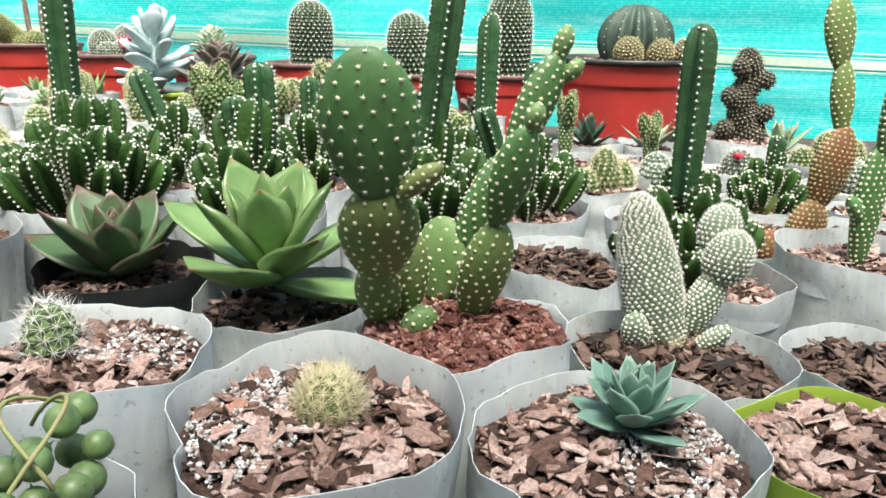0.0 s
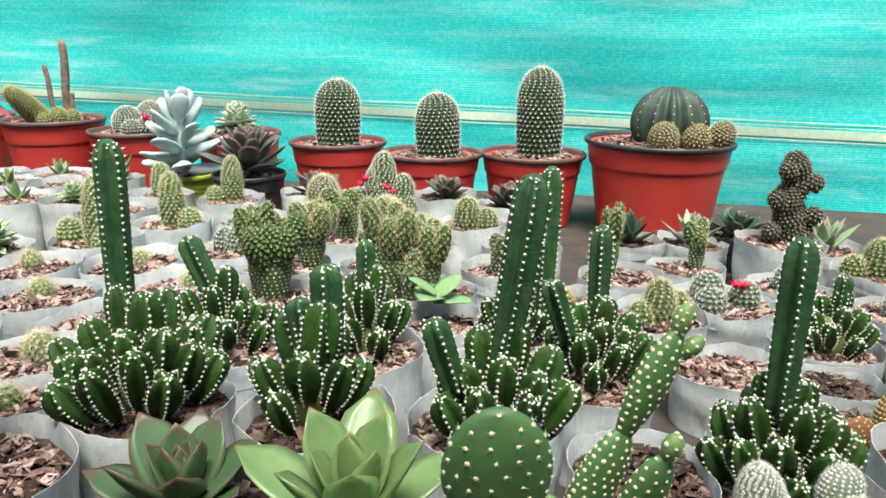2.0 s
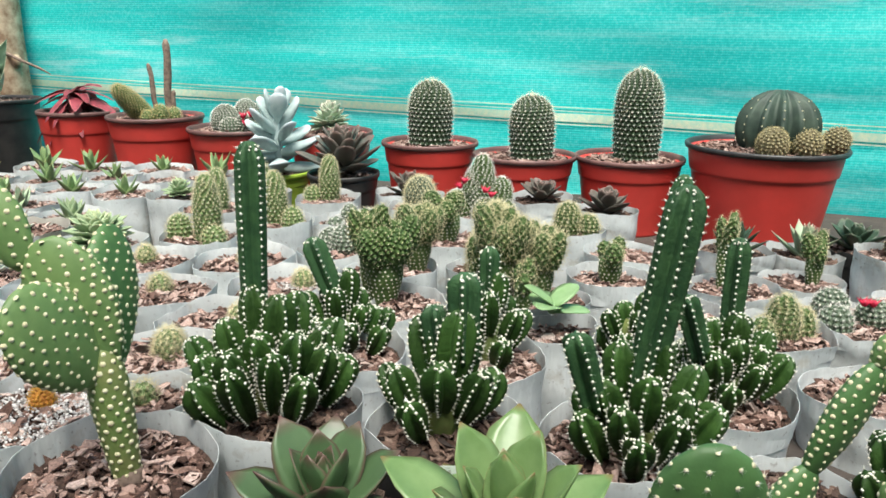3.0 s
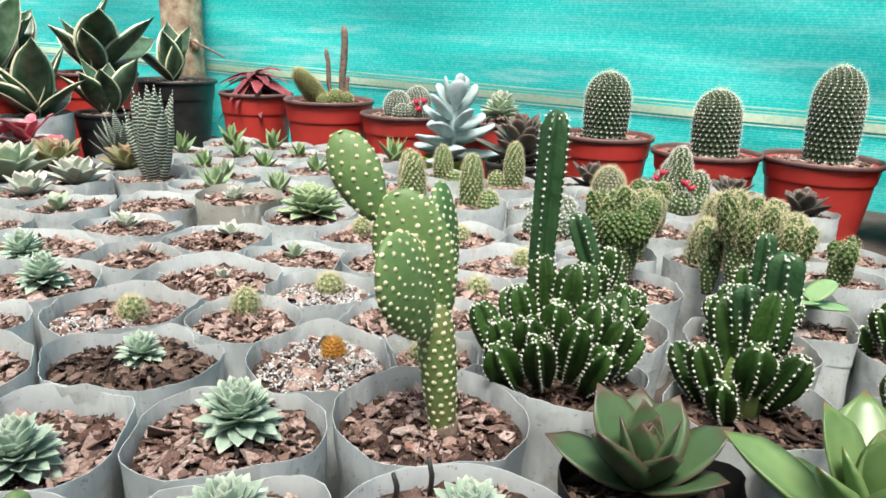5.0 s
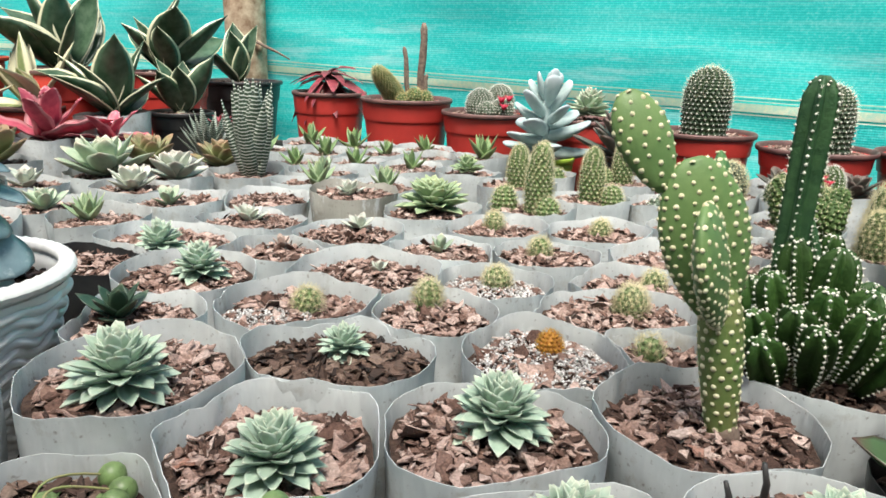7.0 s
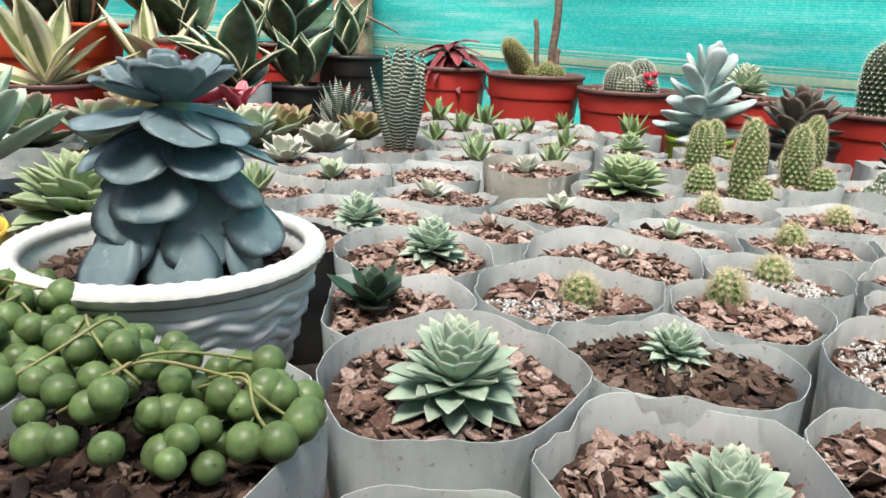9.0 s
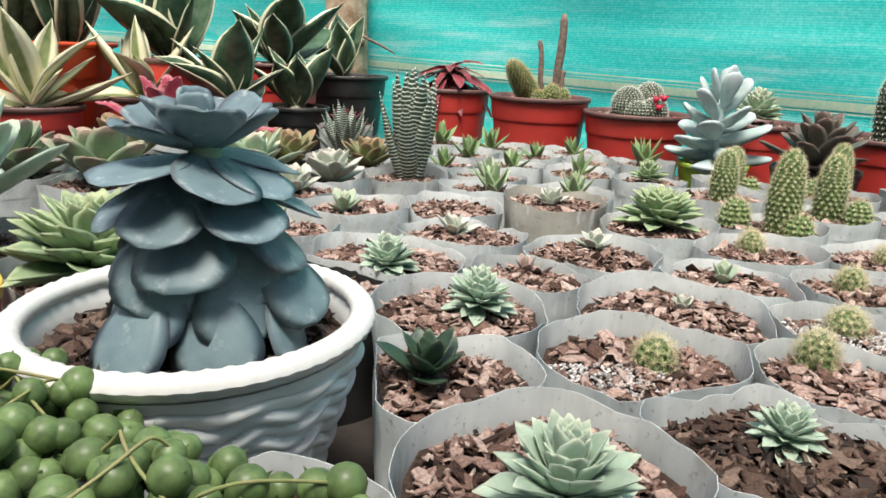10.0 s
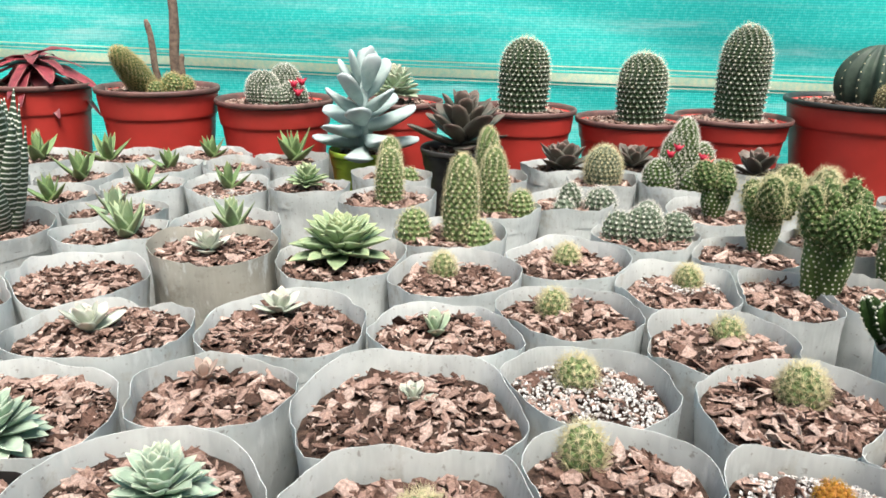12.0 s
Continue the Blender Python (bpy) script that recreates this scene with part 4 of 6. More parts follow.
def small_aloe(d, mat=None, n=9):
    def make(root, c, rng):
        rosette(root, (c[0], c[1], c[2]), mat or ALOE, n, d * 0.60, d * 0.22, d * 0.05, rng, p1=0.35, p2=0.85, curl=0.16, cup=0.4, e_out=28, e_in=80, shrink=0.3, rise=d * 0.1)
    return make


def fat_rosette(d, mat, n=22, p1=0.85, p2=0.55, e_out=10, e_in=75, curl=0.2, thick=0.05, width=0.3, single=True, rise=0.12, stalk=0.0, **kw):
    def make(root, c, rng):
        rosette(root, (c[0], c[1], c[2] + d * 0.05 + stalk), mat, n, d * 0.55, d * width, d * thick, rng, p1=p1, p2=p2, curl=curl, cup=0.3, e_out=e_out, e_in=e_in, rise=d * rise, single=single, **kw)
    return make


def both(*makers):
    """Several plants in one container: (maker, dx, dy)."""
    def make(root, c, rng):
        for mk, dx, dy in makers:
            mk(root, (c[0] + dx, c[1] + dy, c[2]), rng)
    return make


def pads(root, c, rng, rows, mat, wool, gap=0.0052, size=0.0010, **kw):
    """Prickly pear pads: (dx, dy, z, lean_x, lean_y, facing, length, width, thick)."""
    for dx, dy, z, lx, ly, face, ln, w, th in rows:
        dotted(root, (dx + c[0], dy + c[1], z), (lx, ly, 1), face, ln, w, th, rng, mat, wool, gap, size, **kw)


def pear_front(root, c, rng):
    """The large round-padded prickly pear."""
    z = c[2]
    pads(root, c, rng, [(-0.002, -0.008, z - 0.004, -0.1, -0.35, 10, 0.036, 0.022, 0.016), (0.008, -0.004, z - 0.004, 0.06, -0.1, 30, 0.044, 0.019, 0.014)], PEAROLD, CREAM, gap=0.0046, size=0.00098)
    pads(root, c, rng, [(-0.003, -0.018, z + 0.022, 0.06, -0.5, 8, 0.050, 0.036, 0.018)], PEAROLD, CREAM, gap=0.0052, size=0.00098, name="old_pad")
    pads(root, c, rng, [(-0.002, -0.041, z + 0.062, -0.04, -0.12, 5, 0.055, 0.040, 0.015)], PEAR, CREAM, gap=0.0060, size=0.0009, name="round_pad", spines=6, slen=0.0022, smat=SPINEW)
    pads(root, c, rng, [(0.006, -0.040, z + 0.062, 1.3, -0.2, 20, 0.022, 0.010, 0.009)], PEAROLD, CREAM, gap=0.0036, size=0.0009, name="side_pad")
    pads(root, c, rng, [(0.036, -0.004, z - 0.004, 0.2, -0.26, 20, 0.054, 0.026, 0.015)], PEAROLD, CREAM, gap=0.0048, size=0.00092, name="side_pad")
    pads(root, c, rng, [(0.045, -0.017, z + 0.044, 0.24, -0.22, 22, 0.046, 0.021, 0.012)], PEAR, CREAM, gap=0.0048, size=0.00092, name="side_pad")
    pads(root, c, rng, [(0.020, 0.014, z - 0.002, 0.1, 0.1, -20, 0.042, 0.028, 0.011)], PALEPEAR, CREAM, gap=0.0056, size=0.0012, name="pale_pad")
    pads(root, c, rng, [(0.030, 0.016, z + 0.016, 0.45, 0.1, 25, 0.060, 0.026, 0.014), (0.052, 0.021, z + 0.064, 0.45, 0.1, 25, 0.054, 0.021, 0.012)], PEAR, CREAM, gap=0.0044, size=0.0011, name="side_pad")
    pads(root, c, rng, [(0.072, 0.026, z + 0.108, 0.3, 0.0, 25, 0.017, 0.010, 0.009), (0.056, -0.026, z + 0.085, 0.3, -0.1, 25, 0.012, 0.009, 0.008), (0.075, 0.026, z + 0.100, 0.9, 0.0, 25, 0.013, 0.009, 0.008)], PALEPEAR, CREAM, gap=0.0034, size=0.001, name="bud_pad")
    pads(root, c, rng, [(0.012, -0.016, z - 0.005, 0.3, -0.3, 40, 0.016, 0.018, 0.013)], PALEPEAR, CREAM, gap=0.0042, size=0.0011, name="young_pad", profile="globe")


def pear_mickey(root, c, rng):
    """A prickly pear with a slim dotted stem, flared above, and five pads of which one reaches up and out."""
    z = c[2]
    kw = dict(gap=0.0058, size=0.00145, spines=5, slen=0.0017, smat=SPINEY)
    dotted(root, (c[0] + 0.001, c[1] - 0.004, z - 0.004), (-0.12, 0.05, 1), 0, 0.082, 0.0205, 0.0195, rng, PEAROLD, CREAM, 0.0056, 0.00165, "stalk", "stem", n=20)
    pads(root, c, rng, [(-0.007, -0.001, z + 0.056, -0.27, -0.02, 18, 0.078, 0.046, 0.015)], PALEPEAR, CREAM, name="round_pad", **kw)
    pads(root, c, rng, [(-0.007, -0.006, z + 0.060, -0.30, -0.60, 77, 0.064, 0.052, 0.014)], PALEPEAR, CREAM, name="front_pad", **kw)
    pads(root, c, rng, [(-0.004, 0.003, z + 0.060, -0.13, 0.38, 84, 0.076, 0.043, 0.014)], PEAR, CREAM, name="back_pad", **kw)
    pads(root, c, rng, [(-0.037, -0.006, z + 0.116, -0.52, 0.05, 20, 0.048, 0.0285, 0.012)], PALEPEAR, CREAM, name="upper_pad", **kw)
    g = Geo()
    tube(g, [(c[0] + 0.002, c[1] - 0.004, z - 0.008), (c[0] + 0.0015, c[1] - 0.004, z + 0.002), (c[0], c[1] - 0.0035, z + 0.010)], [0.0085, 0.0076, 0.0058], 12)
    part("corky_base", g, TWIG, root, "brown corky foot of the stem")


def bunny_ears(root, c, rng):
    z = c[2]
    kw = dict(gap=0.0027, size=0.00098)
    pads(root, c, rng, [(-0.004, 0.0, z - 0.006, -0.24, 0.0, 6, 0.084, 0.031, 0.017)], BUNNY, WOOL, name="tall_pad", spines=7, slen=0.0024, smat=SPINEW, profile="barrel", **kw)
    pads(root, c, rng, [(0.006, 0.002, z - 0.003, 0.38, 0, 10, 0.045, 0.021, 0.014)], BUNNY, WOOL, name="stem_pad", **kw)
    pads(root, c, rng, [(0.022, 0.002, z + 0.032, 0.22, 0.0, 10, 0.026, 0.025, 0.016)], BUNNY, WOOL, name="round_pad", profile="globe", spines=7, slen=0.0024, smat=SPINEW, **kw)
    pads(root, c, rng, [(0.021, 0.010, z + 0.044, 0.1, 0.1, 10, 0.024, 0.022, 0.014)], BUNNY, WOOL, name="round_pad", profile="globe", spines=7, slen=0.0024, smat=SPINEW, **kw)
    pads(root, c, rng, [(0.008, -0.008, z - 0.004, 0.9, -0.3, 30, 0.024, 0.014, 0.011), (-0.016, -0.004, z - 0.005, -0.3, -0.3, 20, 0.026, 0.016, 0.012)], BUNNY, WOOL, name="young_pad", **kw)
    h = Geo()
    for _ in range(160):
        a = rng.uniform(0, 6.28)
        spike(h, (c[0] + 0.014 * rng.random() * math.cos(a), c[1] + 0.014 * rng.random() * math.sin(a), z), (rng.uniform(-1, 1), rng.uniform(-1, 1), 0.8), 0.008, 0.0002)
    part("root_hair_tuft", h, SPINEY, root, kind="stuff")
    for _ in range(9):
        g = Geo()
        x, y, w = rng.uniform(-0.03, 0.035), rng.uniform(-0.055, -0.012), rng.uniform(0, 3.14)
        d = rng.uniform(0.006, 0.016)
        tube(g, [(x - d * math.cos(w), y - d * math.sin(w), z + 0.002), (x, y, z + 0.005), (x + d * math.cos(w), y + d * math.sin(w), z + 0.003)], 0.0005, 5)
        part("straw", g, TWIG, root)


def crested(ln, w, lumps, mat=None, smat=None, slen=0.005, spines=5):
    """A knobbly cactus: a stalk widening into a head of lumps."""
    def make(root, c, rng):
        z = c[2]
        dotted(root, (c[0], c[1], z - 0.004), (0, 0, 1), 20, ln * 0.8, w * 0.62, w * 0.55, rng, mat or OLIVECAC, WOOL, 0.0048, 0.0009, "club", "stalk", 3, slen * 0.6, smat or SPINEY)
        for i in range(lumps):
            a, q = 137.5 * i, math.sqrt((i + 0.4) / lumps)
            dx, dy = 0.5 * w * q * math.cos(radians(a)), 0.5 * w * q * math.sin(radians(a))
            dotted(root, (c[0] + dx * 0.55, c[1] + dy * 0.55, z + ln * (0.48 + 0.14 * rng.random())), (dx * 14, dy * 14, 1), a, ln * rng.uniform(0.3, 0.45), w * rng.uniform(0.34, 0.46), w * rng.uniform(0.32, 0.4), rng, mat or OLIVECAC, CREAM, 0.0048, 0.00055, "barrel", "lobe", spines, slen, smat or SPINEY, n=12, knob=0.7)
    return make


def monkey(root, c, rng):
    z = c[2]
    for i in range(5):
        dotted(root, (c[0] + 0.006 * math.sin(2 * i), c[1], z + 0.02 * i - 0.004), (0.35 * math.cos(2.3 * i), 0.2 * math.sin(3 * i), 1), 30 * i, 0.042, 0.046 - 0.004 * i, 0.036 - 0.002 * i, rng, BROWNCAC, CREAM, 0.005, 0.0008, "globe", "segment", 4, 0.004, SPINEB, n=12, knob=0.9)
    for dx, dz in ((-0.022, 0.01), (0.02, 0.03), (-0.02, 0.05), (0.016, 0.07), (-0.012, 0.085), (0.014, 0.0)):
        dotted(root, (c[0] + dx, c[1] - 0.01, z + dz), (dx * 20, -0.2, 1), 0, 0.02, 0.02, 0.02, rng, BROWNCAC, CREAM, 0.0046, 0.0008, "globe", "offset", 4, 0.004, SPINEB, n=10, knob=0.9)


def brown_pear(root, c, rng):
    z = c[2]
    pads(root, c, rng, [(0.0, 0.0, z - 0.004, 0.15, 0, 25, 0.054, 0.042, 0.018), (0.010, 0.002, z + 0.040, 0.2, 0, 20, 0.060, 0.038, 0.016), (-0.012, -0.006, z - 0.004, -0.5, -0.1, 10, 0.036, 0.028, 0.014)], BROWNPEAR, SPINEG, gap=0.0038, size=0.0011, spines=3, slen=0.002, smat=SPINEG)
    pads(root, c, rng, [(0.020, 0.003, z + 0.090, -0.15, 0, 20, 0.054, 0.021, 0.012), (0.012, 0.003, z + 0.134, -0.2, 0, 20, 0.05, 0.027, 0.012)], PEAROLD, CREAM, gap=0.0046, size=0.001, name="young_pad")


def green_pear(root, c, rng):
    z = c[2]
    pads(root, c, rng, [(0, 0, z - 0.004, 0.0, 0, 30, 0.08, 0.03, 0.014), (0.002, 0, z + 0.066, 0.1, 0, 30, 0.07, 0.026, 0.012), (-0.006, -0.006, z + 0.03, -0.7, -0.2, 30, 0.02, 0.012, 0.009)], PEAR, CREAM, gap=0.0046, size=0.0011)


def red_bloom(g, p, rng, r=0.006, n=7):
    for i in range(n):
        spike(g, p, (math.cos(6.28 * i / n), math.sin(6.28 * i / n), rng.uniform(0.5, 1.4)), r * 1.5, r * 0.35)
    ball(g, (p[0], p[1], p[2] + r * 0.3), r * 0.55, 8, 5)


def flowered(balls, blooms, bloom=0.006, mat=None):
    """Pincushion balls with red flowers on them."""
    inner = cactus_group(balls, mat or GREYCAC, SPINEW, profile="globe", spines=8, slen=0.005)

    def make(root, c, rng):
        inner(root, c, rng)
        for dx, dy, dz in blooms:
            g = Geo()
            red_bloom(g, (c[0] + dx, c[1] + dy, c[2] + dz), rng, bloom)
            part("flower", g, FLOWER, root, "red flower")
    return make


def ball_cactus(root, c, rng):
    g = Geo()
    w, ln = 0.124, 0.100
    surf = body(g, (c[0], c[1], c[2] - 0.008), (0, 0, 1), 10, ln, w, w, "globe", n=78, m=16, ribs=13, depth=0.30)
    ob = part("cactus_body", g, BALLCAC, root)
    wl = Geo()
    for k in range(13):
        for i in range(6):
            p, nrm = surf(0.25 + 0.12 * i, 2 * math.pi * k / 13)
            bead(wl, p, 0.0015, 0.5, nrm)
    part("areole_wool", wl, CREAM, ob, kind="stuff")
    for dx, dy, r, z in ((-0.022, -0.058, 0.0225, 0.0), (0.024, -0.056, 0.020, 0.002), (0.066, -0.034, 0.020, 0.006)):
        dotted(root, (c[0] + dx, c[1] + dy, c[2] + z - 0.003), (dx * 6, -0.3, 1), 0, 2 * r, 1.9 * r, 1.9 * r, rng, TANCAC, CREAM, 0.0062, 0.0010, "globe", "offset", 7, 0.005, SPINEG, knob=0.6)


def jade(root, c, rng):
    """Ghostly grey-blue plant with thick spoon-shaped leaves crowded up a stem."""
    g = Geo()
    tube(g, [(c[0], c[1], c[2] - 0.01), (c[0] - 0.003, c[1], c[2] + 0.06), (c[0] + 0.002, c[1] - 0.004, c[2] + 0.104)], [0.009, 0.0085, 0.006], 10)
    stem = part("stem", g, POWDER, root)
    me = leaf_mesh(POWDER, 0.076, 0.040, 0.024, 1.15, 0.32, 0.22, 0.04, 13)
    for i in range(21):
        fr = i / 20
        z = c[2] + 0.004 + 0.098 * fr
        leaf(stem, me, (c[0], c[1] - 0.002 * fr, z), 137.5 * i + 20 + rng.uniform(-12, 12), -10 + 74 * fr ** 1.5 + rng.uniform(-8, 8), (1.08 - 0.36 * fr) * rng.uniform(0.88, 1.06), rng.uniform(-12, 12))


def slate_rosette(root, c, rng):
    """Tall slate-blue rosette: shingled drooping leaves, a flat tier, a green neck and an open head."""
    x, y, z = c
    g = Geo()
    tube(g, [(x, y, z - 0.01), (x, y, z + 0.056), (x + 0.002, y, z + 0.086)], [0.013, 0.011, 0.006], 10)
    stem = part("stem", g, SEMPBIG, root)
    low = leaf_mesh(BLUE, 0.040, 0.038, 0.0026, 0.85, 0.38, -0.05, -0.14, 12)
    flat_leaf = leaf_mesh(BLUE, 0.042, 0.034, 0.0028, 0.75, 0.36, 0.02, 0.12, 10)
    top = leaf_mesh(BLUE, 0.036, 0.034, 0.003, 0.7, 0.34, 0.14, 0.3, 10)

    def ring(me, n, lift, elev, size, out=0.010, name="leaf", turn=0.0):
        for i in range(n):
            yaw = 360 * i / n + turn + rng.uniform(-9, 9)
            at = (x - out * math.sin(radians(yaw)), y + out * math.cos(radians(yaw)), z + lift + rng.uniform(-0.003, 0.003))
            leaf(stem, me, at, yaw, elev + rng.uniform(-9, 9), size * rng.uniform(0.9, 1.1), rng.uniform(-14, 14), name)

    ring(low, 8, 0.034, -57, 0.92, 0.029)
    ring(low, 7, 0.046, -56, 0.98, 0.024, turn=24)
    ring(low, 6, 0.056, -56, 1.0, 0.017, turn=5)
    ring(low, 6, 0.065, -46, 1.02, 0.011, turn=30)
    ring(flat_leaf, 6, 0.072, -32, 1.04, 0.006, turn=10)
    ring(flat_leaf, 6, 0.078, -16, 1.02, 0.003, turn=38)
    ring(top, 5, 0.084, 14, 0.92, 0.002, "head_leaf", 10)
    ring(top, 4, 0.086, 36, 0.76, 0.002, "head_leaf", 40)
    ring(top, 3, 0.087, 64, 0.45, 0.001, "head_leaf", 70)


def zebra(h, n=26, spread=0.6):
    def make(root, c, rng):
        g = Geo()
        ball(g, (c[0], c[1], c[2] + h * 0.05), h * 0.08, 8, 5)
        hub = part("crown", g, ZEBRA, root)
        me = leaf_mesh(ZEBRA, h * 0.80, h * 0.185, h * 0.07, 0.4, 0.8, 0.10, 0.25, 14)
        for i in range(n):
            fr = i / (n - 1)
            yaw, out = 137.5 * i, h * 0.075 * (1 - fr)
            leaf(hub, me, (c[0] - out * math.sin(radians(yaw)), c[1] + out * math.cos(radians(yaw)), c[2] + h * 0.14 * fr), yaw, 82 - spread * 55 * (1 - 0.7 * fr) + rng.uniform(-4, 4), 0.74 + 0.2 * fr + 0.1 * rng.random())
    return make


def snake_plant(rows, mat, ln, w, spread=40):
    """Clumps of broad, twisting, pointed leaves: (dx, dy, leaves)."""
    def make(root, c, rng):
        wide = 0.46 if mat is SNAKE else 0.36
        shapes = [leaf_mesh(mat, ln, ln * wide * k, 0.003, 0.75, 0.92, q * (0.7 if mat is SNAKE else 1.3), 0.5, 12, 0.004) for k, q in ((1.0, 0.06), (0.86, 0.22), (1.1, -0.22))]
        for dx, dy, n in rows:
            g = Geo()
            ball(g, (c[0] + dx, c[1] + dy, c[2]), 0.012, 8, 5)
            hub = part("clump", g, mat, root)
            for i in range(n):
                fr = i / (n - 1)
                leaf(hub, rng.choice(shapes), (c[0] + dx, c[1] + dy, c[2] + 0.006 * i / n), 137.5 * i + rng.uniform(-28, 28), 86 - spread * (1.3 - fr) + rng.uniform(-16, 14), rng.uniform(0.66, 1.12), rng.uniform(-42, 42))
    return make


def star_bromeliad(d, mat, n=13, e_out=12, curl=-0.12, wide=0.22, rise=0.008, up=58):
    """A star of wavy-edged strap leaves; a raised heart and a strong curl make a drooping mound."""
    def make(root, c, rng):
        g = Geo()
        tube(g, [(c[0], c[1], c[2] - 0.004), (c[0], c[1], c[2] + rise)], [0.007, 0.005], 8)
        hub = part("crown", g, mat, root)
        shapes = [leaf_mesh(mat, d * 0.55, d * wide * k, 0.002, 0.35, 0.5, curl * q, 0.3, 14, 0.016) for k, q in ((1.0, 1.0), (0.8, 1.25), (1.15, 0.7))]
        for i in range(n):
            fr = i / (n - 1)
            leaf(hub, rng.choice(shapes), (c[0], c[1], c[2] + 0.4 * rise + 0.6 * rise * fr), 137.5 * i + rng.uniform(-12, 12), e_out + up * fr + rng.uniform(-10, 10), (1 - 0.4 * fr) * rng.uniform(0.85, 1.1), rng.uniform(-18, 18))
    return make


def twig_cactus(root, c, rng):
    z = c[2]
    inner = cactus_group([(-0.010, -0.004, 0.096, 0.040, -0.45, -0.85), (0.020, -0.026, 0.034, 0.032, 0.3, -0.2), (0.036, -0.004, 0.026, 0.028, 0.3, 0.0), (0.004, -0.036, 0.022, 0.024, 0.0, -0.2)], MAMYEL, SPINEG, profile="barrel", slen=0.007, spines=12)
    inner(root, c, rng)
    for dx, lx, ln, r in ((0.004, -0.012, 0.105, 0.0052), (0.026, 0.006, 0.150, 0.0078), (0.034, 0.004, 0.055, 0.0050)):
        g = Geo()
        way = [(c[0] + dx + lx * q + 0.0014 * math.sin(9 * q + dx * 300), c[1] + 0.006 + 0.0014 * math.cos(7 * q), z - 0.01 + (ln + 0.01) * q) for q in (0, 0.2, 0.4, 0.6, 0.8, 0.93, 1.0)]
        tube(g, way, [r * k for k in (1.1, 1.0, 0.92, 0.98, 0.86, 0.9, 0.45)], 9)
        part("dry_stump", g, TWIG, root, "dry grey-brown cut stem")


def pearls(spots, count, r=(0.0042, 0.0064)):
    """Trailing strings of pearl leaves: heaps at (dx, dy, dz, spread)."""
    def make(root, c, rng):
        v, placed = Geo(), []
        for dx, dy, dz, sp in spots:
            for k in range(count):
                a, q = rng.uniform(0, 6.28), math.sqrt(rng.random())
                rr = rng.uniform(*r)
                for _ in range(30):
                    p = (c[0] + dx + sp * q * math.cos(a), c[1] + dy + sp * q * math.sin(a), c[2] + dz + rng.uniform(-0.008, 0.014) * (1.2 - q))
                    if all((p[0] - o[0]) ** 2 + (p[1] - o[1]) ** 2 + (p[2] - o[2]) ** 2 > (0.9 * (rr + o[3])) ** 2 for o in placed):
                        break
                    a, q = rng.uniform(0, 6.28), math.sqrt(rng.random())
                placed.append((p[0], p[1], p[2], rr))
                g = Geo()
                ball(g, (0, 0, 0), rr, 12, 8)
                spike(g, (0, 0, rr * 0.93), (0.1, 0.1, 1), rr * 0.35, rr * 0.14)
                ob = part("pearl_leaf", g, PEARL, root, at=p)
                ob.rotation_euler = (rng.uniform(-1.2, 1.2), rng.uniform(-1.2, 1.2), rng.uniform(0, 6))
            for k in range(2):
                a = rng.uniform(0, 6.28)
                ex, ey = sp * 1.15 * math.cos(a), sp * 1.15 * math.sin(a)
                way = []
                for s in range(13):
                    q = s / 12
                    way.append((c[0] + dx + ex * (1.7 * q - 0.7) + 0.006 * math.sin(5 * q + a), c[1] + dy + ey * (1.7 * q - 0.7) + 0.006 * math.cos(4 * q + a), c[2] + dz + 0.004 + 0.013 * math.sin(math.pi * q)))
                tube(v, way, 0.00055, 6)
                g = Geo()
                ball(g, (0, 0, 0), r[1] * 0.95, 12, 8)
                part("pearl_leaf", g, PEARL, root, at=way[-1])
        part("trailing_vine", v, VINE, root, "thin pale green trailing stems", kind="stuff")
    return make


def stick_in(maker, sticks):
    def make(root, c, rng):
        maker(root, c, rng)
        for dx, dy, h in sticks:
            g = Geo()
            tube(g, [(dx, dy, c[2] - 0.005), (dx + 0.001, dy, c[2] + h * 0.6), (dx - 0.001, dy, c[2] + h)], [0.0016, 0.0014, 0.001], 6)
            part("dark_stick", g, BLACKPOT, root)
    return make


# ---- front of the bed ----
C, S = "cactus", "succulent"
L_YEL = "small round pincushion cactus with pale yellow spines, milky grow bag"
L_SEMP = "sea-green pointed succulent rosette in a milky bag with bark mulch"
bag(-0.284, 0.347, 0.050, pear_mickey, "potted_prickly_pear", "dotted green prickly pear with ear-like pads in a milky grow bag", C, at=(-0.276, 0.349))
bag(-0.379, 0.298, 0.048, semp(0.060, 46), "potted_rosette", L_SEMP, S, at=(-0.374, 0.304))
bag(-0.469, 0.262, 0.050, semp(0.058, 46), "potted_rosette", L_SEMP, S, at=(-0.457, 0.246))
bag(-0.336, 0.224, 0.045, semp(0.062, 46), "potted_rosette", "large sea-green pointed rosette at the bed's edge in a milky bag", S, at=(-0.334, 0.224))
bag(-0.246, 0.254, 0.052, stick_in(semp(0.050, 44), ((-0.02, 0.03, 0.022), (-0.034, 0.022, 0.016))), "potted_rosette", "sea-green rosette with two dark sticks standing in its grow bag", S, at=(-0.243, 0.262))
bag(-0.364, 0.396, 0.047, pincushion(0.018, ORANGECAC, SPINEO, 0.0028, 10, 0.0036, wool=SPINEO), "potted_orange_cactus", "tiny orange-spined cactus on white perlite in a milky grow bag", C, at=(-0.365, 0.406), mulch="perlite")
bag(-0.479, 0.357, 0.053, semp(0.040, 36), "potted_rosette", "small green rosette half sunk in dark bark, in a bag", S, at=(-0.478, 0.364), mulch="dark")
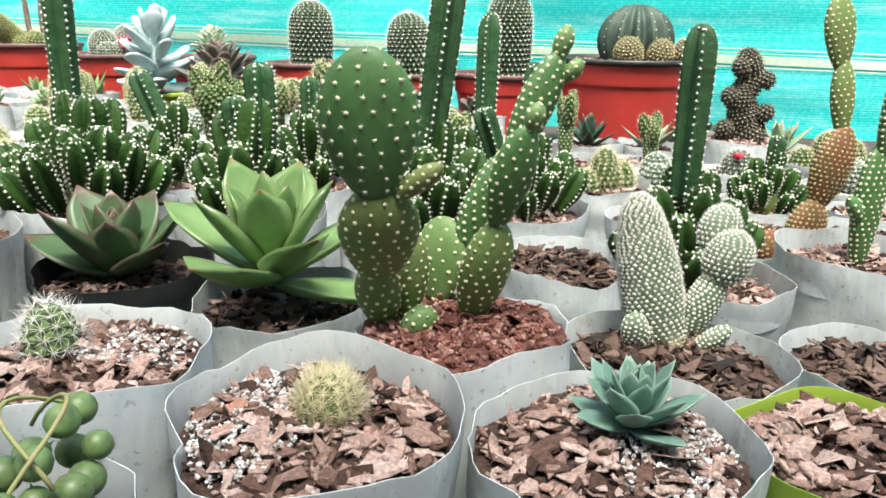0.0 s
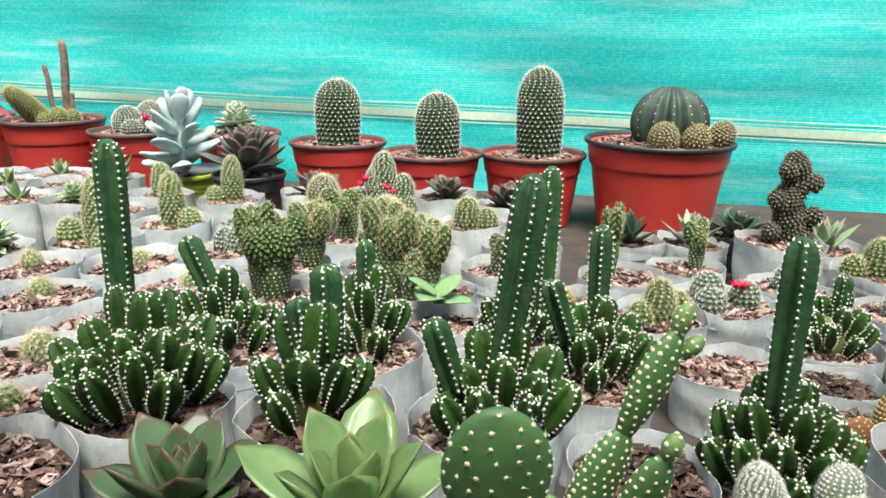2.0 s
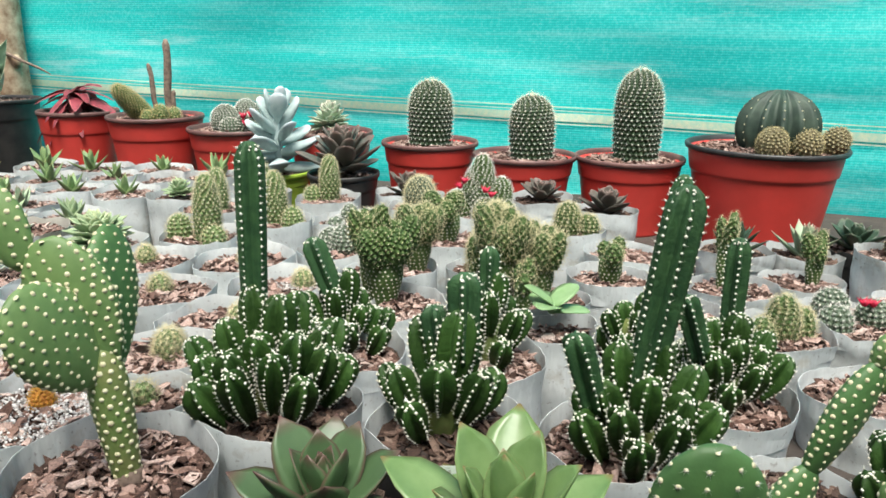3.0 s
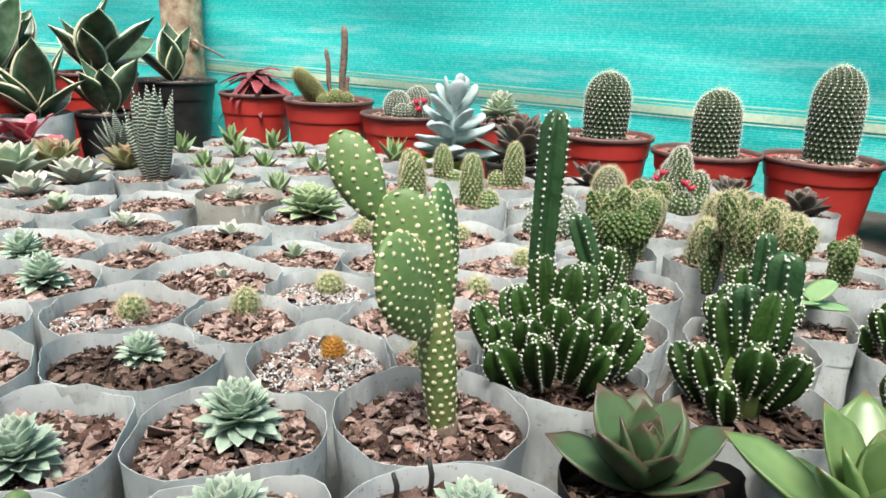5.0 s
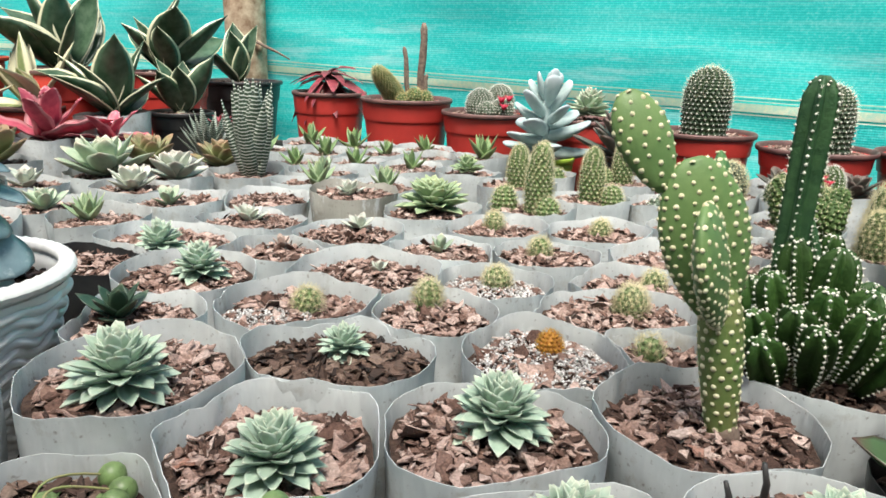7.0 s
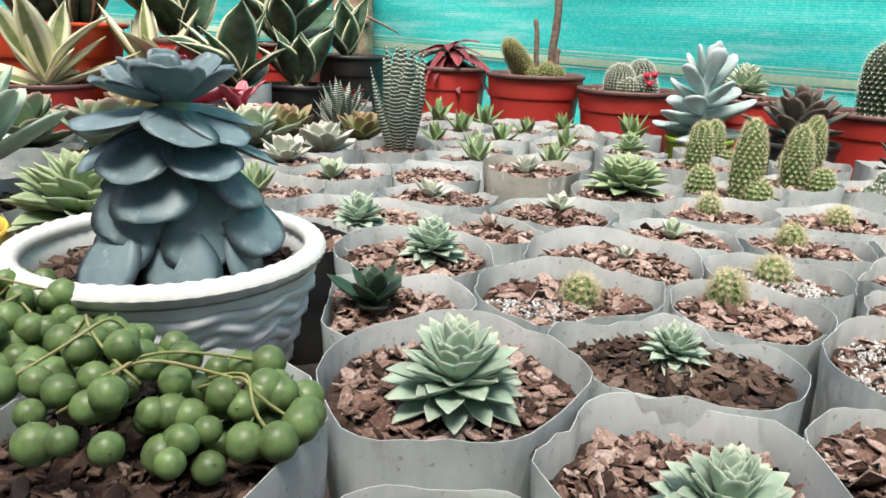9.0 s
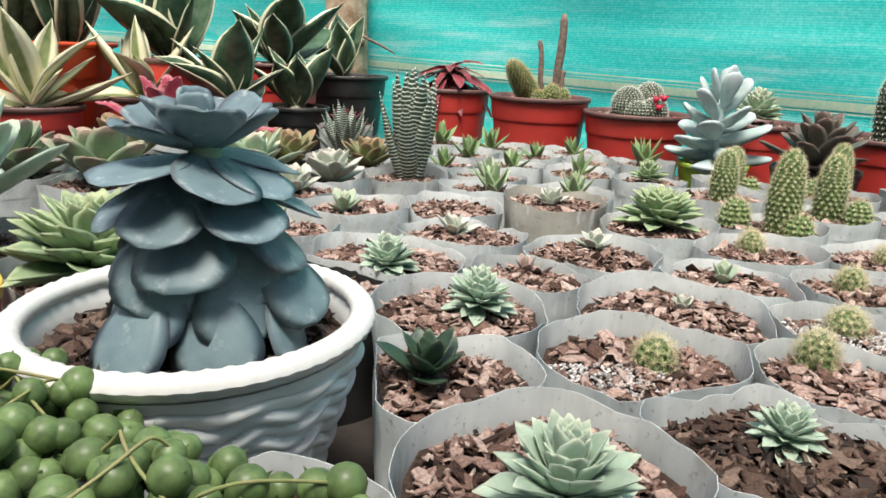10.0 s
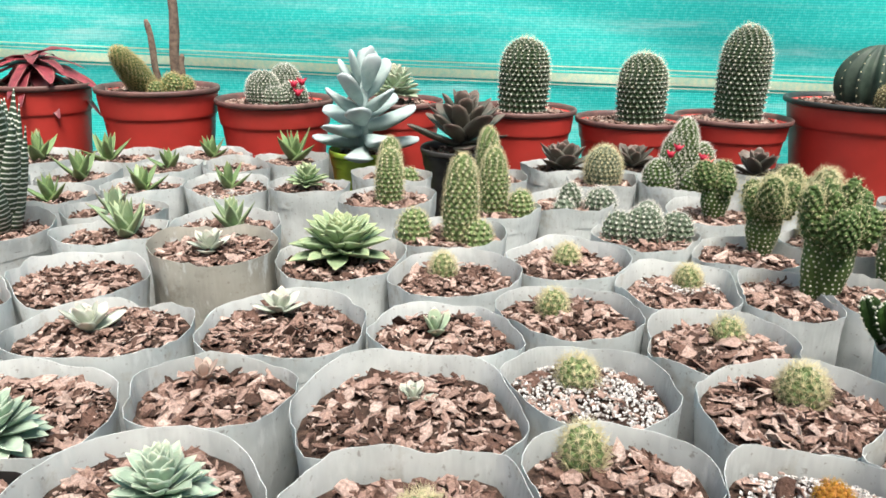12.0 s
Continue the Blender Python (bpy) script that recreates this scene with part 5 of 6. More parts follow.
bag(-0.536, 0.424, 0.051, pincushion(0.026, MAMYEL, SPINEY), "potted_pincushion", "small yellow-spined pincushion cactus with some perlite in a milky bag", C, at=(-0.533, 0.426), mulch="some")
bag(-0.446, 0.431, 0.039, pincushion(0.023, MAMYEL, SPINEY), "potted_pincushion", L_YEL, C, at=(-0.456, 0.452))
bag(-0.558, 0.290, 0.053, semp(0.068, 50), "potted_rosette", "broad sea-green pointed rosette in a wide milky grow bag", S, at=(-0.552, 0.272), rim=0.098)
bag(-0.626, 0.360, 0.046, fat_rosette(0.054, DARKSEMP, 13, 0.7, 0.75, 10, 60), "potted_dark_rosette", "dark green thick-leaved rosette lying low among bark in a grow bag", S, at=(-0.630, 0.362))
bag(-0.642, 0.449, 0.048, semp(0.056, 40), "potted_rosette", L_SEMP, S, at=(-0.630, 0.449))
bag(-0.729, 0.542, 0.060, semp(0.058, 38), "potted_rosette", L_SEMP, S, at=(-0.716, 0.517))
bag(-0.426, 0.519, 0.045, pincushion(0.029, MAMYEL, SPINEY, wool=WOOL), "potted_pincushion", "yellow-spined pincushion cactus on white perlite in a milky grow bag", C, at=(-0.425, 0.538), mulch="perlite")
bag(-0.522, 0.512, 0.056, fat_rosette(0.026, WHITEROS, 12), "potted_white_rosette", "tiny whitish rosette in a milky grow bag full of bark chips", S, at=(-0.520, 0.527))
bag(-0.488, 0.604, 0.047, fat_rosette(0.036, PALEROS, 8, e_out=30), "potted_pale_seedling", "pale green fleshy seedling in a milky grow bag of bark", S, at=(-0.493, 0.611))
bag(-0.400, 0.622, 0.048, pincushion(0.024, MAMYEL, SPINEY), "potted_pincushion", L_YEL, C, at=(-0.406, 0.634))
bag(-0.297, 0.655, 0.046, pincushion(0.025, MAMYEL, SPINEY), "potted_pincushion", "small yellow-spined pincushion cactus among bark and white perlite", C, at=(-0.281, 0.675), mulch="some")
bag(-0.320, 0.562, 0.045, pincushion(0.024, MAMYEL, SPINEY), "potted_pincushion", L_YEL, C, at=(-0.308, 0.578))
bag(-0.330, 0.470, 0.050, pincushion(0.027, MAMYEL, SPINEY), "potted_pincushion", L_YEL, C, at=(-0.323, 0.487))
bag(-0.361, 0.726, 0.049, pincushion(0.024, MAMYEL, SPINEY), "potted_pincushion", L_YEL, C, at=(-0.361, 0.732))
bag(-0.460, 0.708, 0.049, pincushion(0.025, MAMYEL, SPINEY), "potted_pincushion", L_YEL, C, at=(-0.467, 0.722))
bag(-0.588, 0.630, 0.051, fat_rosette(0.036, WHITEROS, 14), "potted_white_rosette", "small whitish pointed rosette in a milky grow bag of dark bark", S, at=(-0.591, 0.660))
bag(-0.645, 0.772, 0.049, fat_rosette(0.042, WHITEROS, 18), "potted_white_rosette", "whitish rosette in a dusty brown-stained plastic bag", S, film=DUSTY, rim=0.094, at=(-0.649, 0.770))
bag(-0.545, 0.755, 0.052, semp(0.104, 56, SEMPBIG, e_out=18, lift=0.08, rise=0.010, shrink=0.5, fall=0.8), "potted_large_rosette", "broad many-leaved light green rosette filling its grow bag", S, at=(-0.545, 0.762))
bag(-0.444, 0.810, 0.048, cactus_group([(0.010, -0.012, 0.084, 0.032, 0.02, 0), (-0.030, 0.0, 0.032, 0.031, 0, 0), (0.024, -0.026, 0.027, 0.028, 0, 0)], MAMYEL, SPINEY), "potted_finger_cactus", "cluster of yellow-spined finger cacti in a milky grow bag", C, at=(-0.446, 0.818))
bag(-0.385, 0.890, 0.046, cactus_group([(0.0, 0.008, 0.072, 0.031, 0.0, 0), (0.026, -0.004, 0.03, 0.028, 0, 0)], MAMYEL, SPINEY), "potted_finger_cactus", "thick yellow-spined finger cactus with an offset in a milky bag", C, at=(-0.383, 0.882))
bag(-0.352, 1.03, 0.044, cactus_group([(0.0, 0.006, 0.070, 0.029, 0.0, 0), (-0.024, 0.0, 0.026, 0.026, 0, 0)], MAMYEL, SPINEY), "potted_finger_cactus", "yellow-spined finger cactus beside the black pot", C)
bag(-0.468, 1.058, 0.046, cactus_group([(0.0, 0.012, 0.056, 0.030, 0.0, 0), (0.022, 0.0, 0.02, 0.024, 0, 0)], MAMYEL, SPINEY), "potted_finger_cactus", "short yellow-spined finger cactus by the lime green pot", C)
bag(-0.623, 0.550, 0.042, fat_rosette(0.028, PINKROS, 9, e_out=25), "potted_pink_seedling", "tiny pinkish succulent seedling in a grow bag of bark chips", S, at=(-0.630, 0.572))
bag(-0.700, 0.638, 0.052, fat_rosette(0.044, WHITEROS, 14), "potted_white_rosette", "small pale rosette in a milky grow bag", S, at=(-0.709, 0.648))
bag(-0.743, 0.738, 0.050, None, "bark_filled_grow_bag", "milky plastic grow bag of bark chips with no plant showing", "grow bag")
bag(-0.822, 0.697, 0.054, fat_rosette(0.048, PALEROS, 11, e_out=20), "potted_pale_rosette", "pale mint rosette leaning in a milky grow bag of bark", S, at=(-0.834, 0.688))
bag(-0.647, 0.862, 0.048, small_aloe(0.062, SEMPBIG, 16), "potted_small_aloe", "spiky light green small aloe in a milky grow bag", S, at=(-0.639, 0.860))
bag(-0.743, 0.856, 0.047, small_aloe(0.068, SEMPBIG, 15), "potted_small_aloe", "spiky light green small aloe in a milky grow bag", S, at=(-0.731, 0.858))
bag(-0.852, 0.882, 0.052, zebra(0.152, 26, 0.27), "potted_zebra_plant", "tall white-banded zebra plant in a milky grow bag", S, at=(-0.846, 0.890))
bag(-0.757, 0.926, 0.047, small_aloe(0.06, GREYROS, 10), "potted_small_aloe", "grey-green small aloe in a milky grow bag", S)
bag(-0.657, 1.018, 0.047, small_aloe(0.06), "potted_small_aloe", "bright green toothed small aloe in a milky grow bag", S, mulch="some")
bag(-0.570, 1.010, 0.046, semp(0.062, 34, SEMPBIG, e_out=20), "potted_rosette", "light green spiky rosette in a milky grow bag", S)
bag(-0.484, 0.945, 0.048, cactus_group([(0.0, 0.0, 0.062, 0.03, 0.02, 0)], MAMYEL, SPINEY), "potted_finger_cactus", "upright yellow-spined finger cactus in a milky grow bag", C)
bag(-0.696, 1.208, 0.050, small_aloe(0.062), "potted_small_aloe", "bright green toothed small aloe in a milky grow bag", S)
bag(-0.591, 1.162, 0.050, small_aloe(0.085), "potted_small_aloe", "bright green toothed aloe beside a red pot", S, at=(-0.586, 1.185))
bag(-0.806, 1.203, 0.050, small_aloe(0.075), "potted_small_aloe", "bright green toothed small aloe in a milky grow bag", S, at=(-0.83, 1.21))
bag(-0.751, 1.030, 0.046, small_aloe(0.065), "potted_small_aloe", "bright green toothed small aloe in a milky grow bag", S)
bag(-0.838, 1.00, 0.044, small_aloe(0.06), "potted_small_aloe", "bright green toothed small aloe in a milky grow bag", S)
bag(-0.915, 1.21, 0.046, small_aloe(0.075), "potted_small_aloe", "bright green toothed small aloe in a milky grow bag", S)
bag(-0.835, 1.10, 0.045, small_aloe(0.07), "potted_small_aloe", "bright green toothed small aloe in a milky grow bag", S)
bag(-0.94, 1.09, 0.048, small_aloe(0.075), "potted_small_aloe", "bright green toothed small aloe in a milky grow bag", S)
bag(-0.655, 1.135, 0.044, None, "bark_filled_grow_bag", "milky plastic grow bag of pale bark with no plant showing", "grow bag", mulch="some")
bag(-0.74, 1.135, 0.042, small_aloe(0.055), "potted_small_aloe", "bright green toothed small aloe in a milky grow bag", S)
bag(-0.240, 1.080, 0.049, fat_rosette(0.085, PURPLE, 26, 0.5, 0.5, 12, 75), "potted_purple_rosette", "dusky brown-purple pointed rosette in a milky grow bag", S, mulch="dark")
bag(-0.292, 0.910, 0.045, cactus_group([(0.0, 0.0, 0.032, 0.022, 0, 0), (0.028, -0.018, 0.03, 0.03, 0, 0), (-0.014, -0.02, 0.02, 0.02, 0, 0)], GREYCAC, SPINEW, profile="globe"), "potted_grey_cactus", "cluster of small grey-green spiny balls in a milky grow bag", C)
bag(-0.266, 0.775, 0.049, cactus_group([(0.0, 0.012, 0.036, 0.034, 0, 0), (0.03, 0.01, 0.03, 0.03, 0.1, 0), (-0.02, 0.02, 0.03, 0.028, 0, 0), (0.012, 0.03, 0.036, 0.026, 0, 0)], GREYCAC, SPINEW, profile="globe", slen=0.005, spines=6), "potted_grey_cactus", "woolly cluster of grey-green cactus balls in a milky grow bag", C)
bag(-0.138, 1.085, 0.044, fat_rosette(0.07, PURPLE, 22, 0.5, 0.5, 12, 75), "potted_purple_rosette", "dusky brown-purple pointed rosette in a milky grow bag", S, mulch="dark")
bag(-0.135, 0.975, 0.046, flowered([(0.0, 0.004, 0.072, 0.036, 0, 0), (0.004, 0.002, 0.088, 0.034, 0.05, 0), (0.026, 0.004, 0.058, 0.034, 0.15, 0), (-0.022, -0.004, 0.040, 0.034, -0.1, 0), (0.012, -0.018, 0.034, 0.030, 0.1, -0.2), (0.036, -0.010, 0.030, 0.028, 0.2, 0)], [(-0.020, -0.020, 0.044), (-0.014, -0.024, 0.052), (0.014, -0.032, 0.042), (0.022, -0.03, 0.036)], 0.007, OLIVECAC), "potted_flowering_cactus", "grey spiny cactus with red flowers in a milky grow bag", C)
bag(-0.205, 0.72, 0.046, crested(0.07, 0.05, 9, slen=0.007), "potted_crested_cactus", "olive crested cactus with golden spines in a milky grow bag", C, at=(-0.18, 0.735))
bag(-0.226, 0.628, 0.043, crested(0.09, 0.032, 6), "potted_crested_cactus", "olive knobbly cactus on a stalk in a milky grow bag", C, at=(-0.206, 0.635))

# ---- fairy castle clumps and the cacti round them ----
L_FAIRY = "dark green ribbed cactus clump with white areoles in a bag"
bag(-0.219, 0.420, 0.048, lambda r, c, g: fairy(r, c, g, 0.054, 22, (0.034, 0.054), 0.0112, [(-0.014, 0.018, c[2] + 0.05, 0.03, 0, 0.117, 0.0098)]), "potted_column_cactus", "dense ribbed cactus clump with one tall column in a bag", C, at=(-0.226, 0.426), mulch="dark")
bag(-0.166, 0.338, 0.043, fat_rosette(0.106, WINE, 17, 0.8, 0.8, 10, 80, 0.20, 0.065, 0.31, True, rise=0.06, stalk=-0.001, shrink=0.5, fall=0.7), "potted_wine_rosette", "green rosette with wine-dark leaf edges in a black plastic bag", S, at=(-0.170, 0.344), film=BLACKFILM, mulch="dark", rim=0.078, soil=0.062)
bag(-0.070, 0.300, 0.044, lambda r, c, g: rosette(r, (c[0], c[1], c[2] + 0.013), LIPSTICK, 16, 0.074, 0.034, 0.0064, g, 1.0, 0.74, 0.14, 0.42, -6, 76, 0.40, 0.012, True, fall=0.8), "potted_lime_rosette", "large glossy lime-green rosette with open pointed leaves in a grow bag", S, at=(-0.077, 0.313), mulch="dark", rim=0.076)
bag(0.021, 0.253, 0.046, pear_front, "potted_prickly_pear", "prickly pear with a big round dotted pad on heaped red soil", C, at=(-0.014, 0.272), mulch="red", soil=0.078)
bag(0.115, 0.268, 0.050, bunny_ears, "potted_bunny_ear_cactus", "white-dotted bunny ear cactus in a milky grow bag", C, at=(0.124, 0.302), mulch="dark", rim=0.064)
bag(0.067, 0.190, 0.050, fat_rosette(0.052, TEAL, 30, 0.85, 0.8, 4, 82, 0.22, 0.055, 0.25, rise=0.2), "potted_rosette", "blue-green pointed rosette with perlite and bark in a milky grow bag", S, at=(0.078, 0.196), mulch="some", rim=0.073)
bag(-0.030, 0.184, 0.048, pincushion(0.026, MAMYEL, SPINEY, 0.0036, 20, 0.0085), "potted_pincushion", "straw-coloured woolly pincushion cactus in a milky grow bag", C, at=(-0.027, 0.190), mulch="some", rim=0.084)
bag(-0.128, 0.213, 0.046, pincushion(0.029, MAMYEL, SPINEW, 0.0044, 9, 0.0076), "potted_pincushion", "green pincushion cactus with fine white spines in a grow bag", C, at=(-0.141, 0.224), mulch="some", rim=0.088)
bag(0.156, 0.200, 0.040, None, "lime_green_pot", "lime green plastic pot of bark chips", "pot", film=LIME, rim=0.062, soil=0.056)
bag(0.215, 0.275, 0.042, None, "bark_filled_grow_bag", "milky plastic grow bag of dark bark with no plant showing", "grow bag", mulch="dark")
bag(0.265, 0.395, 0.046, green_pear, "potted_prickly_pear", "green upright prickly pear in a tall milky grow bag", C, at=(0.268, 0.40), rim=0.075)
bag(0.080, 0.386, 0.043, None, "bark_filled_grow_bag", "milky plastic grow bag of dark bark beside the prickly pear", "grow bag", mulch="dark", rim=0.070)
bag(0.245, 0.475, 0.044, brown_pear, "potted_rusty_prickly_pear", "rusty brown spiny prickly pear with thin young pads, in a bag", C, at=(0.256, 0.455))
bag(-0.112, 0.410, 0.043, lambda r, c, g: fairy(r, c, g, 0.036, 10, (0.034, 0.048), 0.0105, [(0.014, 0.004, c[2] + 0.045, -0.02, 0, 0.054, 0.0104), (0.0, 0.006, c[2] + 0.042, -0.14, 0, 0.036, 0.0095)]), "potted_column_cactus", L_FAIRY, C, at=(-0.118, 0.414), mulch="dark")
bag(-0.097, 0.512, 0.042, lambda r, c, g: fairy(r, c, g, 0.036, 13, (0.026, 0.036), 0.0092, [(0.0, 0.004, c[2] + 0.03, 0.0, 0, 0.056, 0.0078)]), "potted_column_cactus", L_FAIRY, C, at=(-0.096, 0.522))
bag(-0.200, 0.512, 0.042, lambda r, c, g: fairy(r, c, g, 0.046, 17, (0.024, 0.036), 0.0085, [(0.002, 0.0, c[2] + 0.03, -0.38, 0, 0.064, 0.0095)]), "potted_column_cactus", L_FAIRY, C, at=(-0.206, 0.524))
bag(-0.012, 0.418, 0.046, lambda r, c, g: fairy(r, c, g, 0.046, 17, (0.03, 0.046), 0.0105, [(0.0, 0.0, c[2] + 0.04, 0.13, 0.0, 0.124, 0.0115), (-0.026, -0.01, c[2] + 0.035, -0.3, -0.1, 0.05, 0.0092)]), "potted_column_cactus", "ribbed cactus clump with a thick leaning column in a bag", C, at=(-0.004, 0.414))
bag(0.072, 0.506, 0.045, lambda r, c, g: fairy(r, c, g, 0.046, 18, (0.028, 0.042), 0.0096, [(0.004, 0.01, c[2] + 0.03, -0.01, 0, 0.088, 0.0088), (-0.022, -0.02, c[2] + 0.04, -0.35, -0.1, 0.05, 0.009)]), "potted_column_cactus", "ribbed cactus clump with a slim upright column in a bag", C, at=(0.072, 0.519))
bag(0.162, 0.378, 0.048, lambda r, c, g: fairy(r, c, g, 0.046, 18, (0.03, 0.042), 0.0100, [(-0.006, 0.0, c[2] + 0.045, 0.0, 0, 0.108, 0.0100)]), "potted_column_cactus", "ribbed cactus clump with one tall dark column in a bag", C, at=(0.159, 0.396))
bag(0.300, 0.620, 0.046, lambda r, c, g: fairy(r, c, g, 0.038, 15, (0.024, 0.034), 0.0085, [(0.004, 0.0, c[2] + 0.025, 0.02, 0, 0.05, 0.008)]), "potted_column_cactus", L_FAIRY, C, at=(0.305, 0.625))
bag(0.022, 0.580, 0.042, lambda r, c, g: fairy(r, c, g, 0.032, 10, (0.024, 0.036), 0.0085, [(0.022, -0.004, c[2] + 0.02, 0.02, 0, 0.132, 0.0100)]), "potted_column_cactus", "ribbed cactus clump with a tall straight column in a bag", C, at=(0.018, 0.572))
bag(-0.180, 0.622, 0.041, crested(0.084, 0.056, 9, spines=2, slen=0.0035), "potted_crested_cactus", "green knobbly cactus fanning from a stalk in a milky bag", C, at=(-0.194, 0.634))
bag(-0.056, 0.662, 0.044, both((crested(0.094, 0.046, 7, slen=0.008), -0.008, 0.0), (crested(0.078, 0.042, 6, slen=0.008), 0.026, 0.004), (crested(0.055, 0.028, 4, smat=SPINEY, slen=0.007), -0.03, 0.016), (crested(0.05, 0.026, 4, smat=SPINEY, slen=0.007), 0.012, -0.02)), "potted_golden_cactus", "group of golden-brown spiny knobbly cacti in a milky grow bag", C, at=(-0.082, 0.652))
bag(-0.036, 0.586, 0.034, lambda r, c, g: rosette(r, (c[0], c[1], c[2] + 0.022), LEAFLET, 5, 0.034, 0.026, 0.003, g, 0.5, 0.5, -0.1, 0.2, 10, 40, 0.2, 0.006, True), "potted_green_leaf_plant", "small soft green leafed plant in a milky grow bag", "plant", at=(-0.046, 0.594), rim=0.082)
bag(-0.10, 0.735, 0.045, cactus_group([(-0.012, 0, 0.05, 0.03, 0, 0), (0.02, 0.01, 0.045, 0.03, 0, 0), (0.0, 0.03, 0.07, 0.032, 0, 0)], OLIVECAC, SPINEY, slen=0.009), "potted_golden_cactus", "woolly golden-spined cactus cluster in a milky grow bag", C)
bag(0.250, 0.735, 0.050, flowered([(-0.012, 0.014, 0.034, 0.032, 0, 0), (0.022, 0.0, 0.03, 0.028, 0, 0), (-0.02, -0.02, 0.028, 0.028, 0, 0)], [(0.006, -0.014, 0.026), (0.016, -0.01, 0.024)], 0.007), "potted_flowering_cactus", "grey pincushion cactus with a red flower in a milky grow bag", C)
bag(0.245, 0.845, 0.044, crested(0.062, 0.032, 5), "potted_crested_cactus", "olive-brown spiny cactus in a milky grow bag", C, at=(0.258, 0.85))
bag(0.372, 0.885, 0.050, monkey, "potted_brown_cactus", "tall brown knobbly stacked cactus in a tall milky grow bag", C, at=(0.385, 0.90), rim=0.07)
bag(0.340, 0.780, 0.044, flowered([(0, 0, 0.036, 0.034, 0, 0)], [(-0.008, -0.016, 0.026)], 0.007), "potted_flowering_cactus", "grey pincushion cactus with a pink-red flower in a grow bag", C)
bag(-0.310, 0.425, 0.034, pincushion(0.022, MAMYEL, SPINEY), "potted_pincushion", L_YEL, C)
bag(0.268, 0.545, 0.038, None, "bark_filled_grow_bag", "milky plastic grow bag of dark bark with no plant showing", "grow bag", mulch="dark")
bag(0.195, 0.565, 0.044, None, "bark_filled_grow_bag", "milky plastic grow bag of pale bark with no plant showing", "grow bag")
bag(0.165, 0.672, 0.042, cactus_group([(0, 0, 0.045, 0.03, 0, 0), (0.02, 0.01, 0.03, 0.026, 0, 0), (-0.02, -0.01, 0.026, 0.024, 0, 0)], OLIVECAC, SPINEY, slen=0.007), "potted_golden_cactus", "woolly spined cactus cluster in a milky grow bag", C)
bag(0.155, 0.790, 0.044, crested(0.082, 0.028, 4), "potted_crested_cactus", "olive spiny cactus with knobbly head in a milky grow bag", C, at=(0.145, 0.80))
bag(0.02, 0.760, 0.044, crested(0.05, 0.04, 4), "potted_crested_cactus", "low olive spiny cactus in a milky grow bag", C)
bag(0.075, 0.680, 0.042, pincushion(0.03, OLIVECAC, SPINEG), "potted_pincushion", "olive round spiny cactus in a milky grow bag", C)
bag(0.05, 0.860, 0.045, None, "bark_filled_grow_bag", "milky plastic grow bag of bark with no plant showing", "grow bag")
bag(-0.015, 0.930, 0.045, cactus_group([(0, 0, 0.045, 0.036, 0, 0), (0.026, 0, 0.03, 0.03, 0, 0)], OLIVECAC, SPINEY, slen=0.007), "potted_golden_cactus", "woolly spined cactus in a milky grow bag", C)
bag(0.05, 1.085, 0.046, fat_rosette(0.085, PURPLE, 24, 0.5, 0.5, 12, 75), "potted_purple_rosette", "dusky brown-purple pointed rosette in a milky grow bag", S, mulch="dark")
bag(-0.045, 1.10, 0.046, fat_rosette(0.075, PURPLE, 22, 0.5, 0.5, 12, 75), "potted_purple_rosette", "dusky brown-purple pointed rosette in a milky grow bag", S, mulch="dark")
bag(-0.16, 0.845, 0.046, crested(0.06, 0.05, 5), "potted_crested_cactus", "low olive spiny cactus in a milky grow bag", C)
bag(-0.215, 1.005, 0.042, cactus_group([(0, 0, 0.05, 0.04, 0, 0)], GREYCAC, SPINEY, slen=0.008, profile="globe"), "potted_grey_cactus", "grey woolly round cactus in a milky grow bag", C)
bag(0.29, 0.965, 0.046, small_aloe(0.09, GREYROS, 18), "potted_small_aloe", "grey-green low pointed plant beside the large red pot", S, mulch="dark")
bag(0.20, 0.955, 0.046, small_aloe(0.085, DARKSEMP, 18), "potted_small_aloe", "dark green low pointed plant beside the large red pot", S, mulch="dark")
bag(0.365, 1.00, 0.044, fat_rosette(0.09, DARKSEMP, 18), "potted_dark_rosette", "dark green rosette in a black plastic bag", S, film=BLACKFILM)
bag(0.46, 0.95, 0.048, small_aloe(0.09, GREYROS, 20), "potted_small_aloe", "grey-green spreading plant in a milky grow bag", S)
bag(0.47, 0.84, 0.048, cactus_group([(0, 0, 0.05, 0.04, 0, 0), (0.03, 0, 0.04, 0.03, 0, 0), (-0.03, 0, 0.03, 0.03, 0, 0)], OLIVECAC, SPINEY, slen=0.006), "potted_golden_cactus", "spiny cactus cluster in a milky grow bag", C)
bag(0.42, 0.70, 0.048, cactus_group([(0, 0, 0.04, 0.04, 0, 0), (0.03, 0, 0.04, 0.03, 0, 0)], GREYCAC, SPINEW, profile="globe"), "potted_grey_cactus", "grey spiny cactus balls in a milky grow bag", C)
bag(0.40, 0.60, 0.046, None, "bark_filled_grow_bag", "milky plastic grow bag of bark with no plant showing", "grow bag")
bag(0.35, 0.52, 0.046, None, "bark_filled_grow_bag", "milky plastic grow bag of dark bark with no plant showing", "grow bag", mulch="dark")
bag(0.365, 0.42, 0.046, None, "bark_filled_grow_bag", "tall milky plastic grow bag of dark bark", "grow bag", mulch="dark")
bag(0.305, 0.31, 0.046, None, "bark_filled_grow_bag", "milky plastic grow bag of bark with no plant showing", "grow bag")

